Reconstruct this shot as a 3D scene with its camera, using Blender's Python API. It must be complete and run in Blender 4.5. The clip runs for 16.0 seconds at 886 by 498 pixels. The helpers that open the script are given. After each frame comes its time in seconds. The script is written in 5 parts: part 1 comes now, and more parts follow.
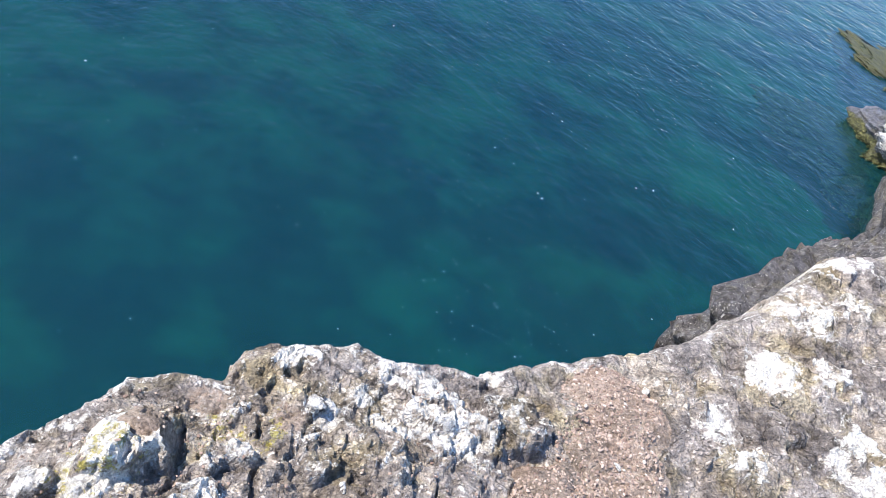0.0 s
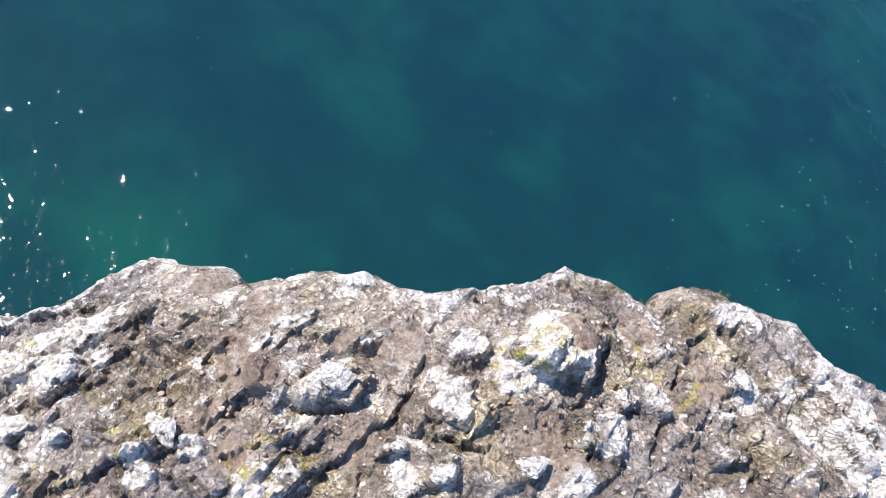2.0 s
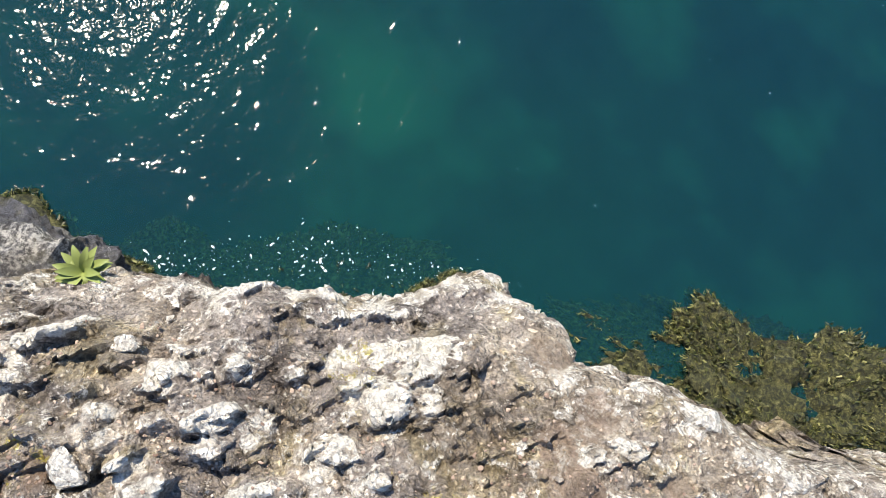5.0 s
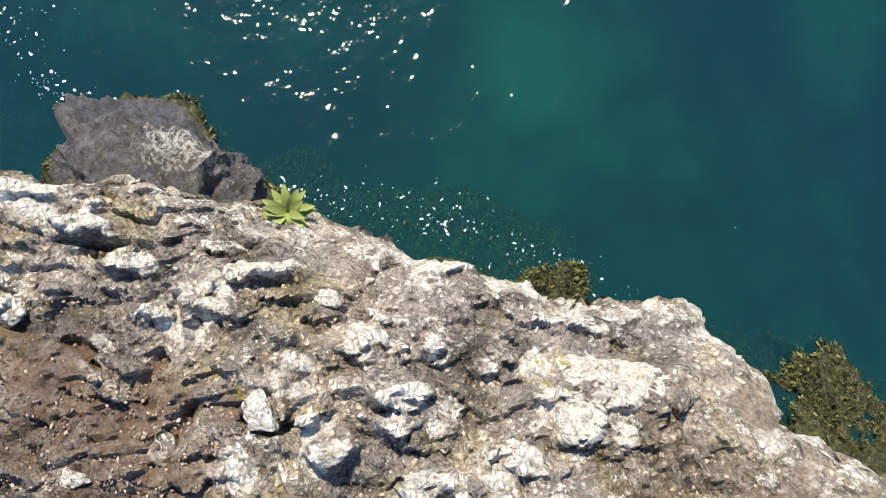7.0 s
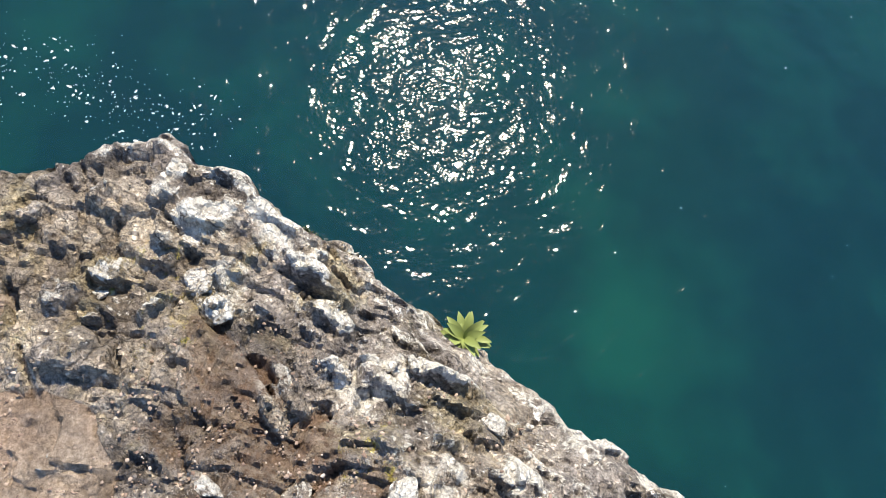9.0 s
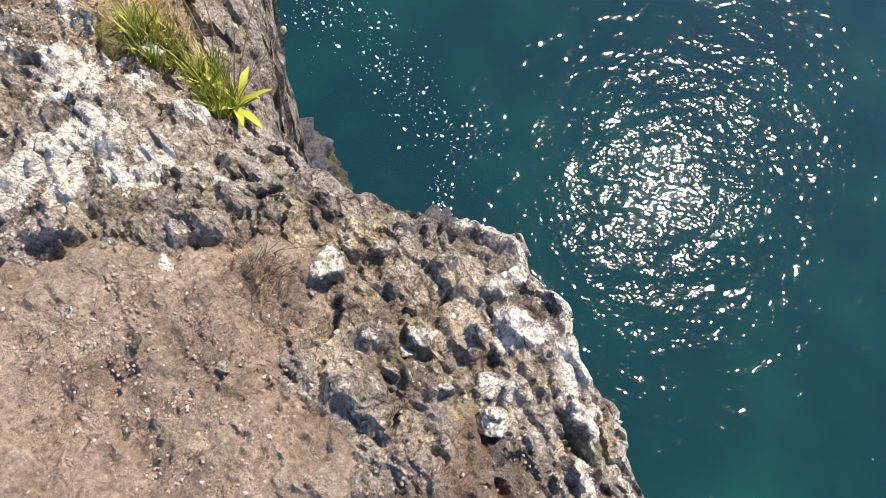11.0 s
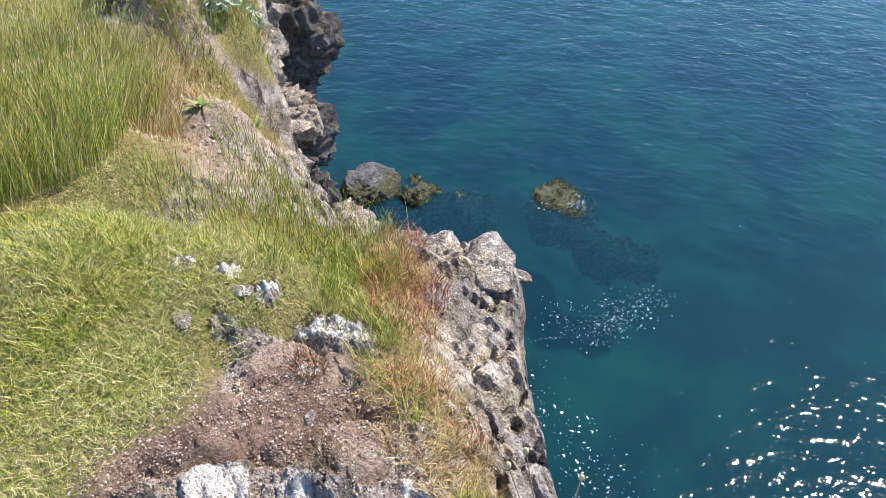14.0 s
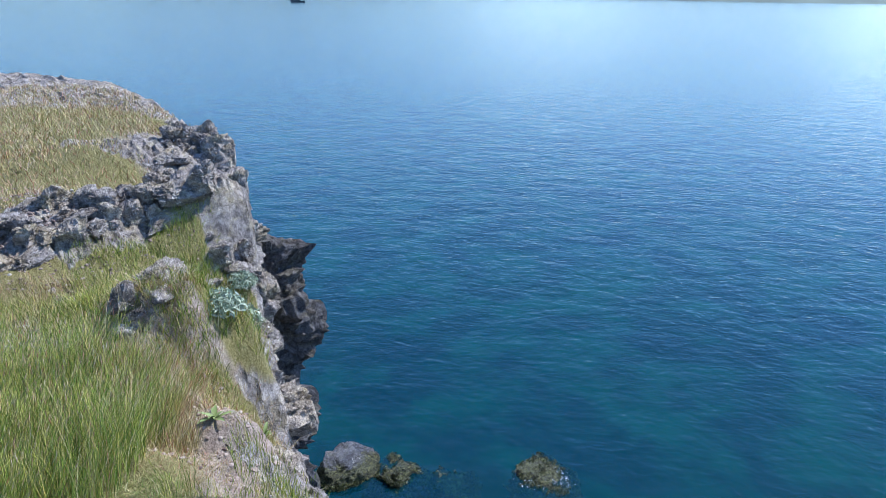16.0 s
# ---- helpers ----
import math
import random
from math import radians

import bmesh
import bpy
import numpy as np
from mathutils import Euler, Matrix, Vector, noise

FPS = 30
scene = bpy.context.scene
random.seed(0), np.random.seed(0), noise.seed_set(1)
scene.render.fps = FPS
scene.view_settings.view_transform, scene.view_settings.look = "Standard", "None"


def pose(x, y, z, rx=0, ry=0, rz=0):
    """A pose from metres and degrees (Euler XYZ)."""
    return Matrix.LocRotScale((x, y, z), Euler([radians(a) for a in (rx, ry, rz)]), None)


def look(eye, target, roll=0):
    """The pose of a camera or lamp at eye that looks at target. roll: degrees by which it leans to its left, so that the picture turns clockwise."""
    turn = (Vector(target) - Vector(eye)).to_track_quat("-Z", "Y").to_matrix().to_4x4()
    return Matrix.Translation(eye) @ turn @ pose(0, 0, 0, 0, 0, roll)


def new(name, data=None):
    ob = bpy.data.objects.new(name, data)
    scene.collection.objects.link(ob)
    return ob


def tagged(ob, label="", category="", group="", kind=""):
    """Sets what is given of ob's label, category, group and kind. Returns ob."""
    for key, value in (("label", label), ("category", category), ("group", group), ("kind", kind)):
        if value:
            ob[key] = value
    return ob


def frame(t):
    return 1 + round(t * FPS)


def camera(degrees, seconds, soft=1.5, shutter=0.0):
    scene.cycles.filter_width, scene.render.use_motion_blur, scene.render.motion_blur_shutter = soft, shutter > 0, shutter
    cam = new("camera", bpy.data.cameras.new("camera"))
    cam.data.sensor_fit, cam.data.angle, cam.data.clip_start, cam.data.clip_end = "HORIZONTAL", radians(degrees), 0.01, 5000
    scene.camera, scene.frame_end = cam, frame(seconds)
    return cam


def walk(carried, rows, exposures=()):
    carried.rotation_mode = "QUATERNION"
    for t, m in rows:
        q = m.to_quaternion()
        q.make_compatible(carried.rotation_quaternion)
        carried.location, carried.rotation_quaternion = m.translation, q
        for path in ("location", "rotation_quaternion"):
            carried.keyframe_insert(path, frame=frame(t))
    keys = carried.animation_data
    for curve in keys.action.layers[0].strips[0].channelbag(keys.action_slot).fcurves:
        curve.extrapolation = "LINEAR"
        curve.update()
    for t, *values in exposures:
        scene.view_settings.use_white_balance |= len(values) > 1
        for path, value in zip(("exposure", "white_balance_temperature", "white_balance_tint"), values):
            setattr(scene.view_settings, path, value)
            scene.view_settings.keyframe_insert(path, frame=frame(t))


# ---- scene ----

# ---------------------------------------------------------------- camera
cam = camera(60.7, 16.0, soft=0.65)
PATH = [  # seconds, eye x, y, z, turn about x, y, z in degrees
    (0, -0.000, -0.000, 1.500, 47.49, -16.94, 2.26),
    (0.5, -0.081, 0.030, 1.446, 44.18, -15.53, 9.27),
    (1, -0.196, 0.048, 1.401, 39.53, -13.44, 20.31),
    (1.5, -0.300, 0.082, 1.381, 32.36, -11.56, 30.03),
    (2, -0.415, 0.132, 1.361, 27.48, -12.64, 35.31),
    (2.5, -0.529, 0.157, 1.358, 23.83, -9.77, 41.35),
    (3, -0.631, 0.163, 1.346, 22.10, -10.30, 45.85),
    (3.5, -0.750, 0.158, 1.341, 20.07, -10.55, 51.40),
    (4, -0.868, 0.170, 1.332, 17.75, -9.19, 54.82),
    (4.2, -0.908, 0.170, 1.332, 16.59, -9.26, 55.79),
    (6.3, -1.203, 0.106, 1.268, 8.83, -3.27, 67.07),
    (6.5, -1.215, 0.069, 1.262, 8.60, -2.70, 68.84),
    (7, -1.216, -0.025, 1.240, 9.42, -2.89, 73.03),
    (7.5, -1.171, -0.096, 1.219, 12.75, -2.68, 77.67),
    (8, -1.103, -0.157, 1.207, 16.84, -4.33, 80.48),
    (8.5, -1.069, -0.259, 1.212, 22.56, -5.69, 86.31),
    (8.7, -1.058, -0.302, 1.214, 24.30, -5.76, 89.86),
    (10.8, -1.123, -0.705, 1.282, 23.01, -8.37, 125.54),
    (11, -1.115, -0.743, 1.288, 24.60, -7.32, 127.49),
    (11.5, -1.085, -0.843, 1.318, 28.27, -5.98, 131.53),
    (12, -1.070, -0.924, 1.354, 31.88, -4.01, 133.97),
    (12.5, -1.044, -1.004, 1.394, 36.09, -2.38, 135.56),
    (13, -1.024, -1.063, 1.451, 40.71, -1.53, 136.45),
    (13.5, -0.995, -1.109, 1.498, 45.30, -1.27, 137.51),
    (14, -0.959, -1.155, 1.559, 51.40, -0.82, 138.83),
    (14.5, -0.911, -1.192, 1.631, 58.94, -0.34, 137.95),
    (15, -0.871, -1.227, 1.696, 62.93, -1.59, 136.36),
    (15.5, -0.824, -1.249, 1.749, 66.81, -1.24, 136.43),
    (16, -0.768, -1.252, 1.826, 71.25, -0.89, 136.00),
]
walk(cam, [(t, pose(x, y, z, a, b, c)) for t, x, y, z, a, b, c in PATH], exposures=[(0, 1.1, 6450, 13), (1.5, 1.17, 6550, 15), (2.2, 1.0, 6650, 16), (3.5, 0.93, 7000, 13), (7, 0.86, 7500, 9), (8.5, 0.88, 7400, 9), (11, 0.88, 7700, 14), (13.5, 0.88, 7600, 14), (14, 1.02, 6800, 14), (15, 1.1, 6500, 12), (15.5, 1.1, 6450, 11), (16, 0.67, 5500, 12)])

# ---------------------------------------------------------------- light
SEA = -5.5
SUN_TURN, SUN_HEIGHT = -88.0, 53.2
SUN_WAY = Vector((math.sin(radians(SUN_TURN)) * math.cos(radians(SUN_HEIGHT)),
                  math.cos(radians(SUN_TURN)) * math.cos(radians(SUN_HEIGHT)),
                  math.sin(radians(SUN_HEIGHT))))
sun_data = bpy.data.lights.new("sun", "SUN")
sun_data.energy, sun_data.angle, sun_data.color = 4.6, radians(0.53), (1.0, 0.93, 0.83)
sun = new("sun", sun_data)
sun.matrix_world = look(SUN_WAY * 60, (0, 0, 0))
world = bpy.data.worlds.new("sky")
scene.world = world
world.use_nodes = True
wt = world.node_tree
sky = wt.nodes.new("ShaderNodeTexSky")
sky.sky_type, sky.sun_disc = "NISHITA", False
sky.sun_elevation, sky.sun_rotation = radians(SUN_HEIGHT), radians(SUN_TURN)
sky.air_density, sky.dust_density, sky.ozone_density = 1.0, 0.15, 4.0
deep_sky = wt.nodes.new("ShaderNodeMix")
deep_sky.data_type, deep_sky.blend_type = "RGBA", "MULTIPLY"
deep_sky.inputs[0].default_value, deep_sky.inputs[7].default_value = 1.0, (0.80, 0.92, 1.05, 1)
wt.links.new(sky.outputs[0], deep_sky.inputs[6])
wt.links.new(deep_sky.outputs[2], wt.nodes["Background"].inputs[0])
wt.nodes["Background"].inputs[1].default_value = 0.15


# ---------------------------------------------------------------- noise
def cell_random(ix, iy, iz, seed):
    """A random number from 0 to 1 for each lattice cell."""
    h = (ix.astype(np.int64) * 374761393 + iy.astype(np.int64) * 668265263 + iz.astype(np.int64) * 2147483647 + seed * 974634541) & 0xFFFFFFFF
    h = ((h ^ (h >> 13)) * 1274126177) & 0xFFFFFFFF
    h = ((h ^ (h >> 16)) * 2246822519) & 0xFFFFFFFF
    return ((h ^ (h >> 15)) & 0xFFFFFF) / 16777216.0


def soft_noise(x, y, z=None, seed=0):
    """Gradient noise, about -1 to 1."""
    if z is None:
        z = np.zeros_like(x) + 0.37
    ix, iy, iz = np.floor(x), np.floor(y), np.floor(z)
    fx, fy, fz = x - ix, y - iy, z - iz
    u, v, w = (f * f * f * (f * (f * 6 - 15) + 10) for f in (fx, fy, fz))
    total = 0.0
    for a in (0, 1):
        for b in (0, 1):
            for c in (0, 1):
                t = cell_random(ix + a, iy + b, iz + c, seed) * 6.2832
                p = cell_random(ix + a, iy + b, iz + c, seed + 71) * 2 - 1
                r = np.sqrt(1 - p * p)
                dot = np.cos(t) * r * (fx - a) + np.sin(t) * r * (fy - b) + p * (fz - c)
                total = total + dot * (u if a else 1 - u) * (v if b else 1 - v) * (w if c else 1 - w)
    return total * 1.5


def layers(x, y, z=None, seed=0, count=4, ridged=False):
    """Noise summed over several octaves."""
    total, size, k = 0.0, 1.0, 1.0
    for i in range(count):
        n = soft_noise(x * k, y * k, None if z is None else z * k, seed + i * 13)
        total = total + size * ((1 - 2 * np.abs(n)) if ridged else n)
        size, k = size * 0.5, k * 2.03
    return total


def cells(x, y, seed=0):
    """Nearest and second distance of a jittered lattice, and two random numbers of the nearest cell."""
    ix, iy = np.floor(x), np.floor(y)
    one, two = np.full(x.shape, 9.0), np.full(x.shape, 9.0)
    ra, rb, ox, oy = np.zeros(x.shape), np.zeros(x.shape), np.zeros(x.shape), np.zeros(x.shape)
    zero = np.zeros_like(ix)
    for a in (-1, 0, 1):
        for b in (-1, 0, 1):
            px = ix + a + cell_random(ix + a, iy + b, zero, seed)
            py = iy + b + cell_random(ix + a, iy + b, zero, seed + 5)
            d = np.hypot(px - x, py - y)
            near = d < one
            two = np.where(near, one, np.minimum(two, d))
            ra = np.where(near, cell_random(ix + a, iy + b, zero, seed + 9), ra)
            rb = np.where(near, cell_random(ix + a, iy + b, zero, seed + 17), rb)
            ox, oy = np.where(near, x - px, ox), np.where(near, y - py, oy)
            one = np.minimum(one, d)
    return one, two, ra, rb, ox, oy


def facets(x, y, seed, tilt, gap, cleft=0.36, step=1.2):
    """Broken stones side by side, each a plane of its own height that dips towards the west, with clefts between: height, and each stone's random number."""
    one, two, ra, rb, ox, oy = cells(x, y, seed)
    rc = (ra * 7.3 + rb * 3.1) % 1.0
    dip = tilt * ((0.25 + ra * 0.8) * (0.60 * ox - 0.80 * oy) + (rc - 0.5) * (0.80 * ox + 0.60 * oy))
    return (rb - 0.5) * step + dip - cleft * (1 - ease(0.0, gap, two - one)) * (0.3 + rc), rc


def ease(a, b, v):
    t = np.clip((v - a) / (b - a), 0, 1)
    return t * t * (3 - 2 * t)


# ---------------------------------------------------------------- materials
def material(name):
    m = bpy.data.materials.new(name)
    m.use_nodes = True
    return m, m.node_tree, m.node_tree.nodes["Principled BSDF"]


def node(tree, kind, **sets):
    n = tree.nodes.new(kind)
    for k, v in sets.items():
        n.inputs[k.replace("_", " ")].default_value = v
    return n


def noise_at(tree, scale, detail=6, rough=0.6, space=None, distortion=0.0):
    n = node(tree, "ShaderNodeTexNoise", Scale=scale, Detail=detail, Roughness=rough, Distortion=distortion)
    if space is None:
        space = node(tree, "ShaderNodeNewGeometry").outputs["Position"]
    tree.links.new(space, n.inputs["Vector"])
    return n.outputs["Fac"]


def ramp(tree, value, stops):
    r = tree.nodes.new("ShaderNodeValToRGB")
    el = r.color_ramp.elements
    while len(el) < len(stops):
        el.new(0.5)
    for e, (p, c) in zip(el, stops):
        e.position, e.color = p, (*c, 1) if len(c) == 3 else c
    tree.links.new(value, r.inputs[0])
    return r.outputs[0]


def grey(tree, value, a, b):
    m = node(tree, "ShaderNodeMapRange", From_Min=a, From_Max=b)
    tree.links.new(value, m.inputs[0])
    return m.outputs[0]


def mix(tree, fac, a, b, how="MIX"):
    m = tree.nodes.new("ShaderNodeMix")
    m.data_type, m.blend_type = "RGBA", how
    for s, v in ((m.inputs[0], fac), (m.inputs[6], a), (m.inputs[7], b)):
        if isinstance(v, (int, float)):
            s.default_value = v
        elif isinstance(v, tuple):
            s.default_value = (*v, 1)
        else:
            tree.links.new(v, s)
    return m.outputs[2]


def calc(tree, how, a, b):
    m = tree.nodes.new("ShaderNodeMath")
    m.operation, m.use_clamp = how, how != "SUBTRACT"
    for s, v in zip(m.inputs, (a, b)):
        if isinstance(v, (int, float)):
            s.default_value = v
        else:
            tree.links.new(v, s)
    return m.outputs[0]


def bump(tree, bsdf, height, strength, distance):
    b = node(tree, "ShaderNodeBump", Strength=strength, Distance=distance)
    tree.links.new(height, b.inputs["Height"])
    tree.links.new(b.outputs[0], bsdf.inputs["Normal"])
    return b


def attribute(tree, name):
    a = tree.nodes.new("ShaderNodeAttribute")
    a.attribute_name = name
    return a.outputs["Fac"]


def crack_lines(tree, scale, width, twist=0.06):
    """Thin wandering cracks: 1 in the crack, 0 beside it."""
    co = node(tree, "ShaderNodeNewGeometry").outputs["Position"]
    warp = node(tree, "ShaderNodeTexNoise", Scale=scale * 0.9, Detail=4.0, Roughness=0.6)
    tree.links.new(co, warp.inputs["Vector"])
    add = tree.nodes.new("ShaderNodeMix")
    add.data_type, add.blend_type = "RGBA", "LINEAR_LIGHT"
    add.inputs[0].default_value = twist
    tree.links.new(co, add.inputs[6])
    tree.links.new(warp.outputs["Color"], add.inputs[7])
    v = node(tree, "ShaderNodeTexVoronoi", Scale=scale)
    v.feature = "DISTANCE_TO_EDGE"
    tree.links.new(add.outputs[2], v.inputs["Vector"])
    return grey(tree, v.outputs["Distance"], width, 0.0)


def chips(tree, scale):
    """Distance to the nearest edge of small broken chips."""
    co = node(tree, "ShaderNodeNewGeometry").outputs["Position"]
    warp = node(tree, "ShaderNodeTexNoise", Scale=scale * 0.5, Detail=3.0, Roughness=0.6)
    tree.links.new(co, warp.inputs["Vector"])
    add = tree.nodes.new("ShaderNodeMix")
    add.data_type, add.blend_type = "RGBA", "LINEAR_LIGHT"
    add.inputs[0].default_value = 0.9 / scale
    tree.links.new(co, add.inputs[6])
    tree.links.new(warp.outputs["Color"], add.inputs[7])
    v = node(tree, "ShaderNodeTexVoronoi", Scale=scale)
    v.feature = "DISTANCE_TO_EDGE"
    tree.links.new(add.outputs[2], v.inputs["Vector"])
    return v.outputs["Distance"]


def stone_colour(tree):
    """Grey-brown weathered rock at several scales, with cracks."""
    big, mid, fine = noise_at(tree, 2.3, 5), noise_at(tree, 13, 9, 0.72, distortion=0.3), noise_at(tree, 95, 7, 0.78)
    warm = ramp(tree, mid, [(0.30, (0.10, 0.083, 0.070)), (0.43, (0.30, 0.262, 0.22)), (0.54, (0.47, 0.425, 0.365)), (0.66, (0.61, 0.565, 0.50)), (0.8, (0.70, 0.665, 0.60))])
    cool = ramp(tree, mid, [(0.30, (0.065, 0.060, 0.060)), (0.45, (0.25, 0.233, 0.228)), (0.6, (0.42, 0.395, 0.38)), (0.78, (0.60, 0.565, 0.54))])
    base = mix(tree, grey(tree, big, 0.40, 0.54), warm, cool)
    base = mix(tree, 0.62, base, ramp(tree, fine, [(0.34, (0.07, 0.065, 0.06)), (0.47, (0.44, 0.43, 0.42)), (0.62, (0.90, 0.88, 0.84))]), "OVERLAY")
    sooty = grey(tree, noise_at(tree, 15, 10, 0.8, distortion=0.7), 0.57, 0.63)
    base = mix(tree, calc(tree, "MULTIPLY", sooty, 0.75), base, (0.06, 0.055, 0.052))
    crack = calc(tree, "MULTIPLY", crack_lines(tree, 9.0, 0.05), grey(tree, noise_at(tree, 5.0, 3), 0.46, 0.56))
    base = mix(tree, calc(tree, "MULTIPLY", crack, 0.75), base, (0.045, 0.038, 0.034))
    tone = ramp(tree, noise_at(tree, 4.2, 6, 0.6), [(0.38, (0.68, 0.66, 0.64)), (0.5, (1.02, 1.01, 1.0)), (0.62, (1.2, 1.2, 1.2))])
    base = mix(tree, 1.0, base, tone, "MULTIPLY")
    # dark specks put the small shadows of the rock's grain into its colour
    grain_shade = grey(tree, noise_at(tree, 48, 6, 0.7, distortion=0.5), 0.60, 0.66)
    base = mix(tree, calc(tree, "MULTIPLY", grain_shade, 0.7), base, (0.05, 0.044, 0.038))
    base = mix(tree, 1.0, base, (1.0, 0.975, 0.935), "MULTIPLY")
    khaki = calc(tree, "MULTIPLY", grey(tree, noise_at(tree, 5.5, 8, 0.7, distortion=0.6), 0.50, 0.60), 0.6)
    base = mix(tree, khaki, base, mix(tree, 1.0, base, (1.02, 0.98, 0.66), "MULTIPLY"))
    return base, big, mid, fine, crack


def make_rock(name, crust=1.0, dark=1.0):
    m, t, b = material(name)
    base, big, mid, fine, crack = stone_colour(t)
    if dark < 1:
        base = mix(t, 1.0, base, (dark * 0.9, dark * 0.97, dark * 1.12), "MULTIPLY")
    strike = node(t, "ShaderNodeMapping")
    strike.vector_type = "TEXTURE"
    strike.inputs["Rotation"].default_value = (0, 0, 1.15)
    strike.inputs["Scale"].default_value = (1.0, 0.42, 0.6)
    t.links.new(node(t, "ShaderNodeNewGeometry").outputs["Position"], strike.inputs[0])
    streak = noise_at(t, 9, 10, 0.72, strike.outputs[0], 0.2)
    base = mix(t, 0.4, base, ramp(t, streak, [(0.34, (0.20, 0.19, 0.18)), (0.5, (0.5, 0.5, 0.5)), (0.66, (0.78, 0.76, 0.72))]), "OVERLAY")
    edge = noise_at(t, 24, 12, 0.82, distortion=0.3)
    white = calc(t, "ADD", calc(t, "MULTIPLY", attribute(t, "white"), crust), calc(t, "MULTIPLY", calc(t, "SUBTRACT", edge, 0.5), 2.9))
    white = grey(t, white, 0.44, 0.56)
    flake = grey(t, noise_at(t, 62, 9, 0.8, distortion=0.2), 0.40, 0.50)
    white = calc(t, "MULTIPLY", white, calc(t, "ADD", calc(t, "MULTIPLY", flake, 0.65), 0.33))
    speck = noise_at(t, 160, 5, 0.75)
    pale = ramp(t, speck, [(0.28, (0.36, 0.33, 0.275)), (0.40, (0.74, 0.70, 0.62)), (0.52, (0.92, 0.89, 0.81))])
    white = calc(t, "MULTIPLY", white, calc(t, "SUBTRACT", 1.0, calc(t, "MULTIPLY", crack, 0.3)))
    base = mix(t, white, base, pale)
    soil = grey(t, calc(t, "ADD", attribute(t, "soil"), calc(t, "MULTIPLY", calc(t, "SUBTRACT", noise_at(t, 35, 8, 0.75), 0.5), 1.3)), 0.40, 0.58)
    earth = ramp(t, noise_at(t, 75, 9, 0.78), [(0.3, (0.17, 0.14, 0.113)), (0.46, (0.38, 0.322, 0.268)), (0.58, (0.53, 0.462, 0.395)), (0.72, (0.66, 0.595, 0.52))])
    red = ramp(t, noise_at(t, 3.2, 5, 0.6), [(0.42, (1.0, 0.97, 0.92)), (0.62, (0.96, 0.87, 0.82))])
    earth = mix(t, 1.0, earth, red, "MULTIPLY")
    earth = mix(t, 0.9, earth, ramp(t, noise_at(t, 7.5, 8, 0.72, distortion=0.8), [(0.36, (0.46, 0.44, 0.42)), (0.48, (0.80, 0.77, 0.75)), (0.60, (1.15, 1.12, 1.10))]), "MULTIPLY")
    earth = mix(t, attribute(t, "loam"), earth, mix(t, 1.0, earth, (0.60, 0.52, 0.47), "MULTIPLY"))
    base = mix(t, soil, base, earth)
    gold = grey(t, calc(t, "ADD", attribute(t, "gold"), calc(t, "MULTIPLY", calc(t, "SUBTRACT", noise_at(t, 26, 9, 0.8), 0.5), 1.6)), 0.80, 0.90)
    base = mix(t, calc(t, "MULTIPLY", gold, 0.8), base, ramp(t, fine, [(0.35, (0.34, 0.27, 0.04)), (0.65, (0.58, 0.52, 0.13))]))
    turf = grey(t, attribute(t, "turf"), 0.3, 0.7)
    base = mix(t, turf, base, ramp(t, noise_at(t, 60, 8, 0.75), [(0.3, (0.09, 0.085, 0.028)), (0.5, (0.24, 0.21, 0.075)), (0.7, (0.42, 0.35, 0.17))]))
    t.links.new(base, b.inputs["Base Color"])
    b.inputs["Roughness"].default_value = 0.9
    b.inputs["Specular IOR Level"].default_value = 0.2
    h = calc(t, "ADD", calc(t, "MULTIPLY", noise_at(t, 30, 10, 0.8, distortion=0.15), 0.75), calc(t, "MULTIPLY", noise_at(t, 120, 5, 0.75), 0.4))
    h = calc(t, "ADD", calc(t, "SUBTRACT", h, calc(t, "MULTIPLY", crack, 0.2)), calc(t, "MULTIPLY", streak, 0.3))
    chip = calc(t, "MINIMUM", calc(t, "MULTIPLY", chips(t, 55.0), 1.6), 0.5)
    h = calc(t, "ADD", h, calc(t, "MULTIPLY", calc(t, "MULTIPLY", chip, 0.55), calc(t, "SUBTRACT", 1.0, calc(t, "MULTIPLY", soil, 0.85))))
    bump(t, b, h, 1.0, 0.03)
    return m


ROCK = make_rock("weathered_rock")
# rock colour scaled to about a third, slightly bluer: shore crags and buttress
DARK_ROCK = make_rock("near_black_rock", 0.4, 0.33)


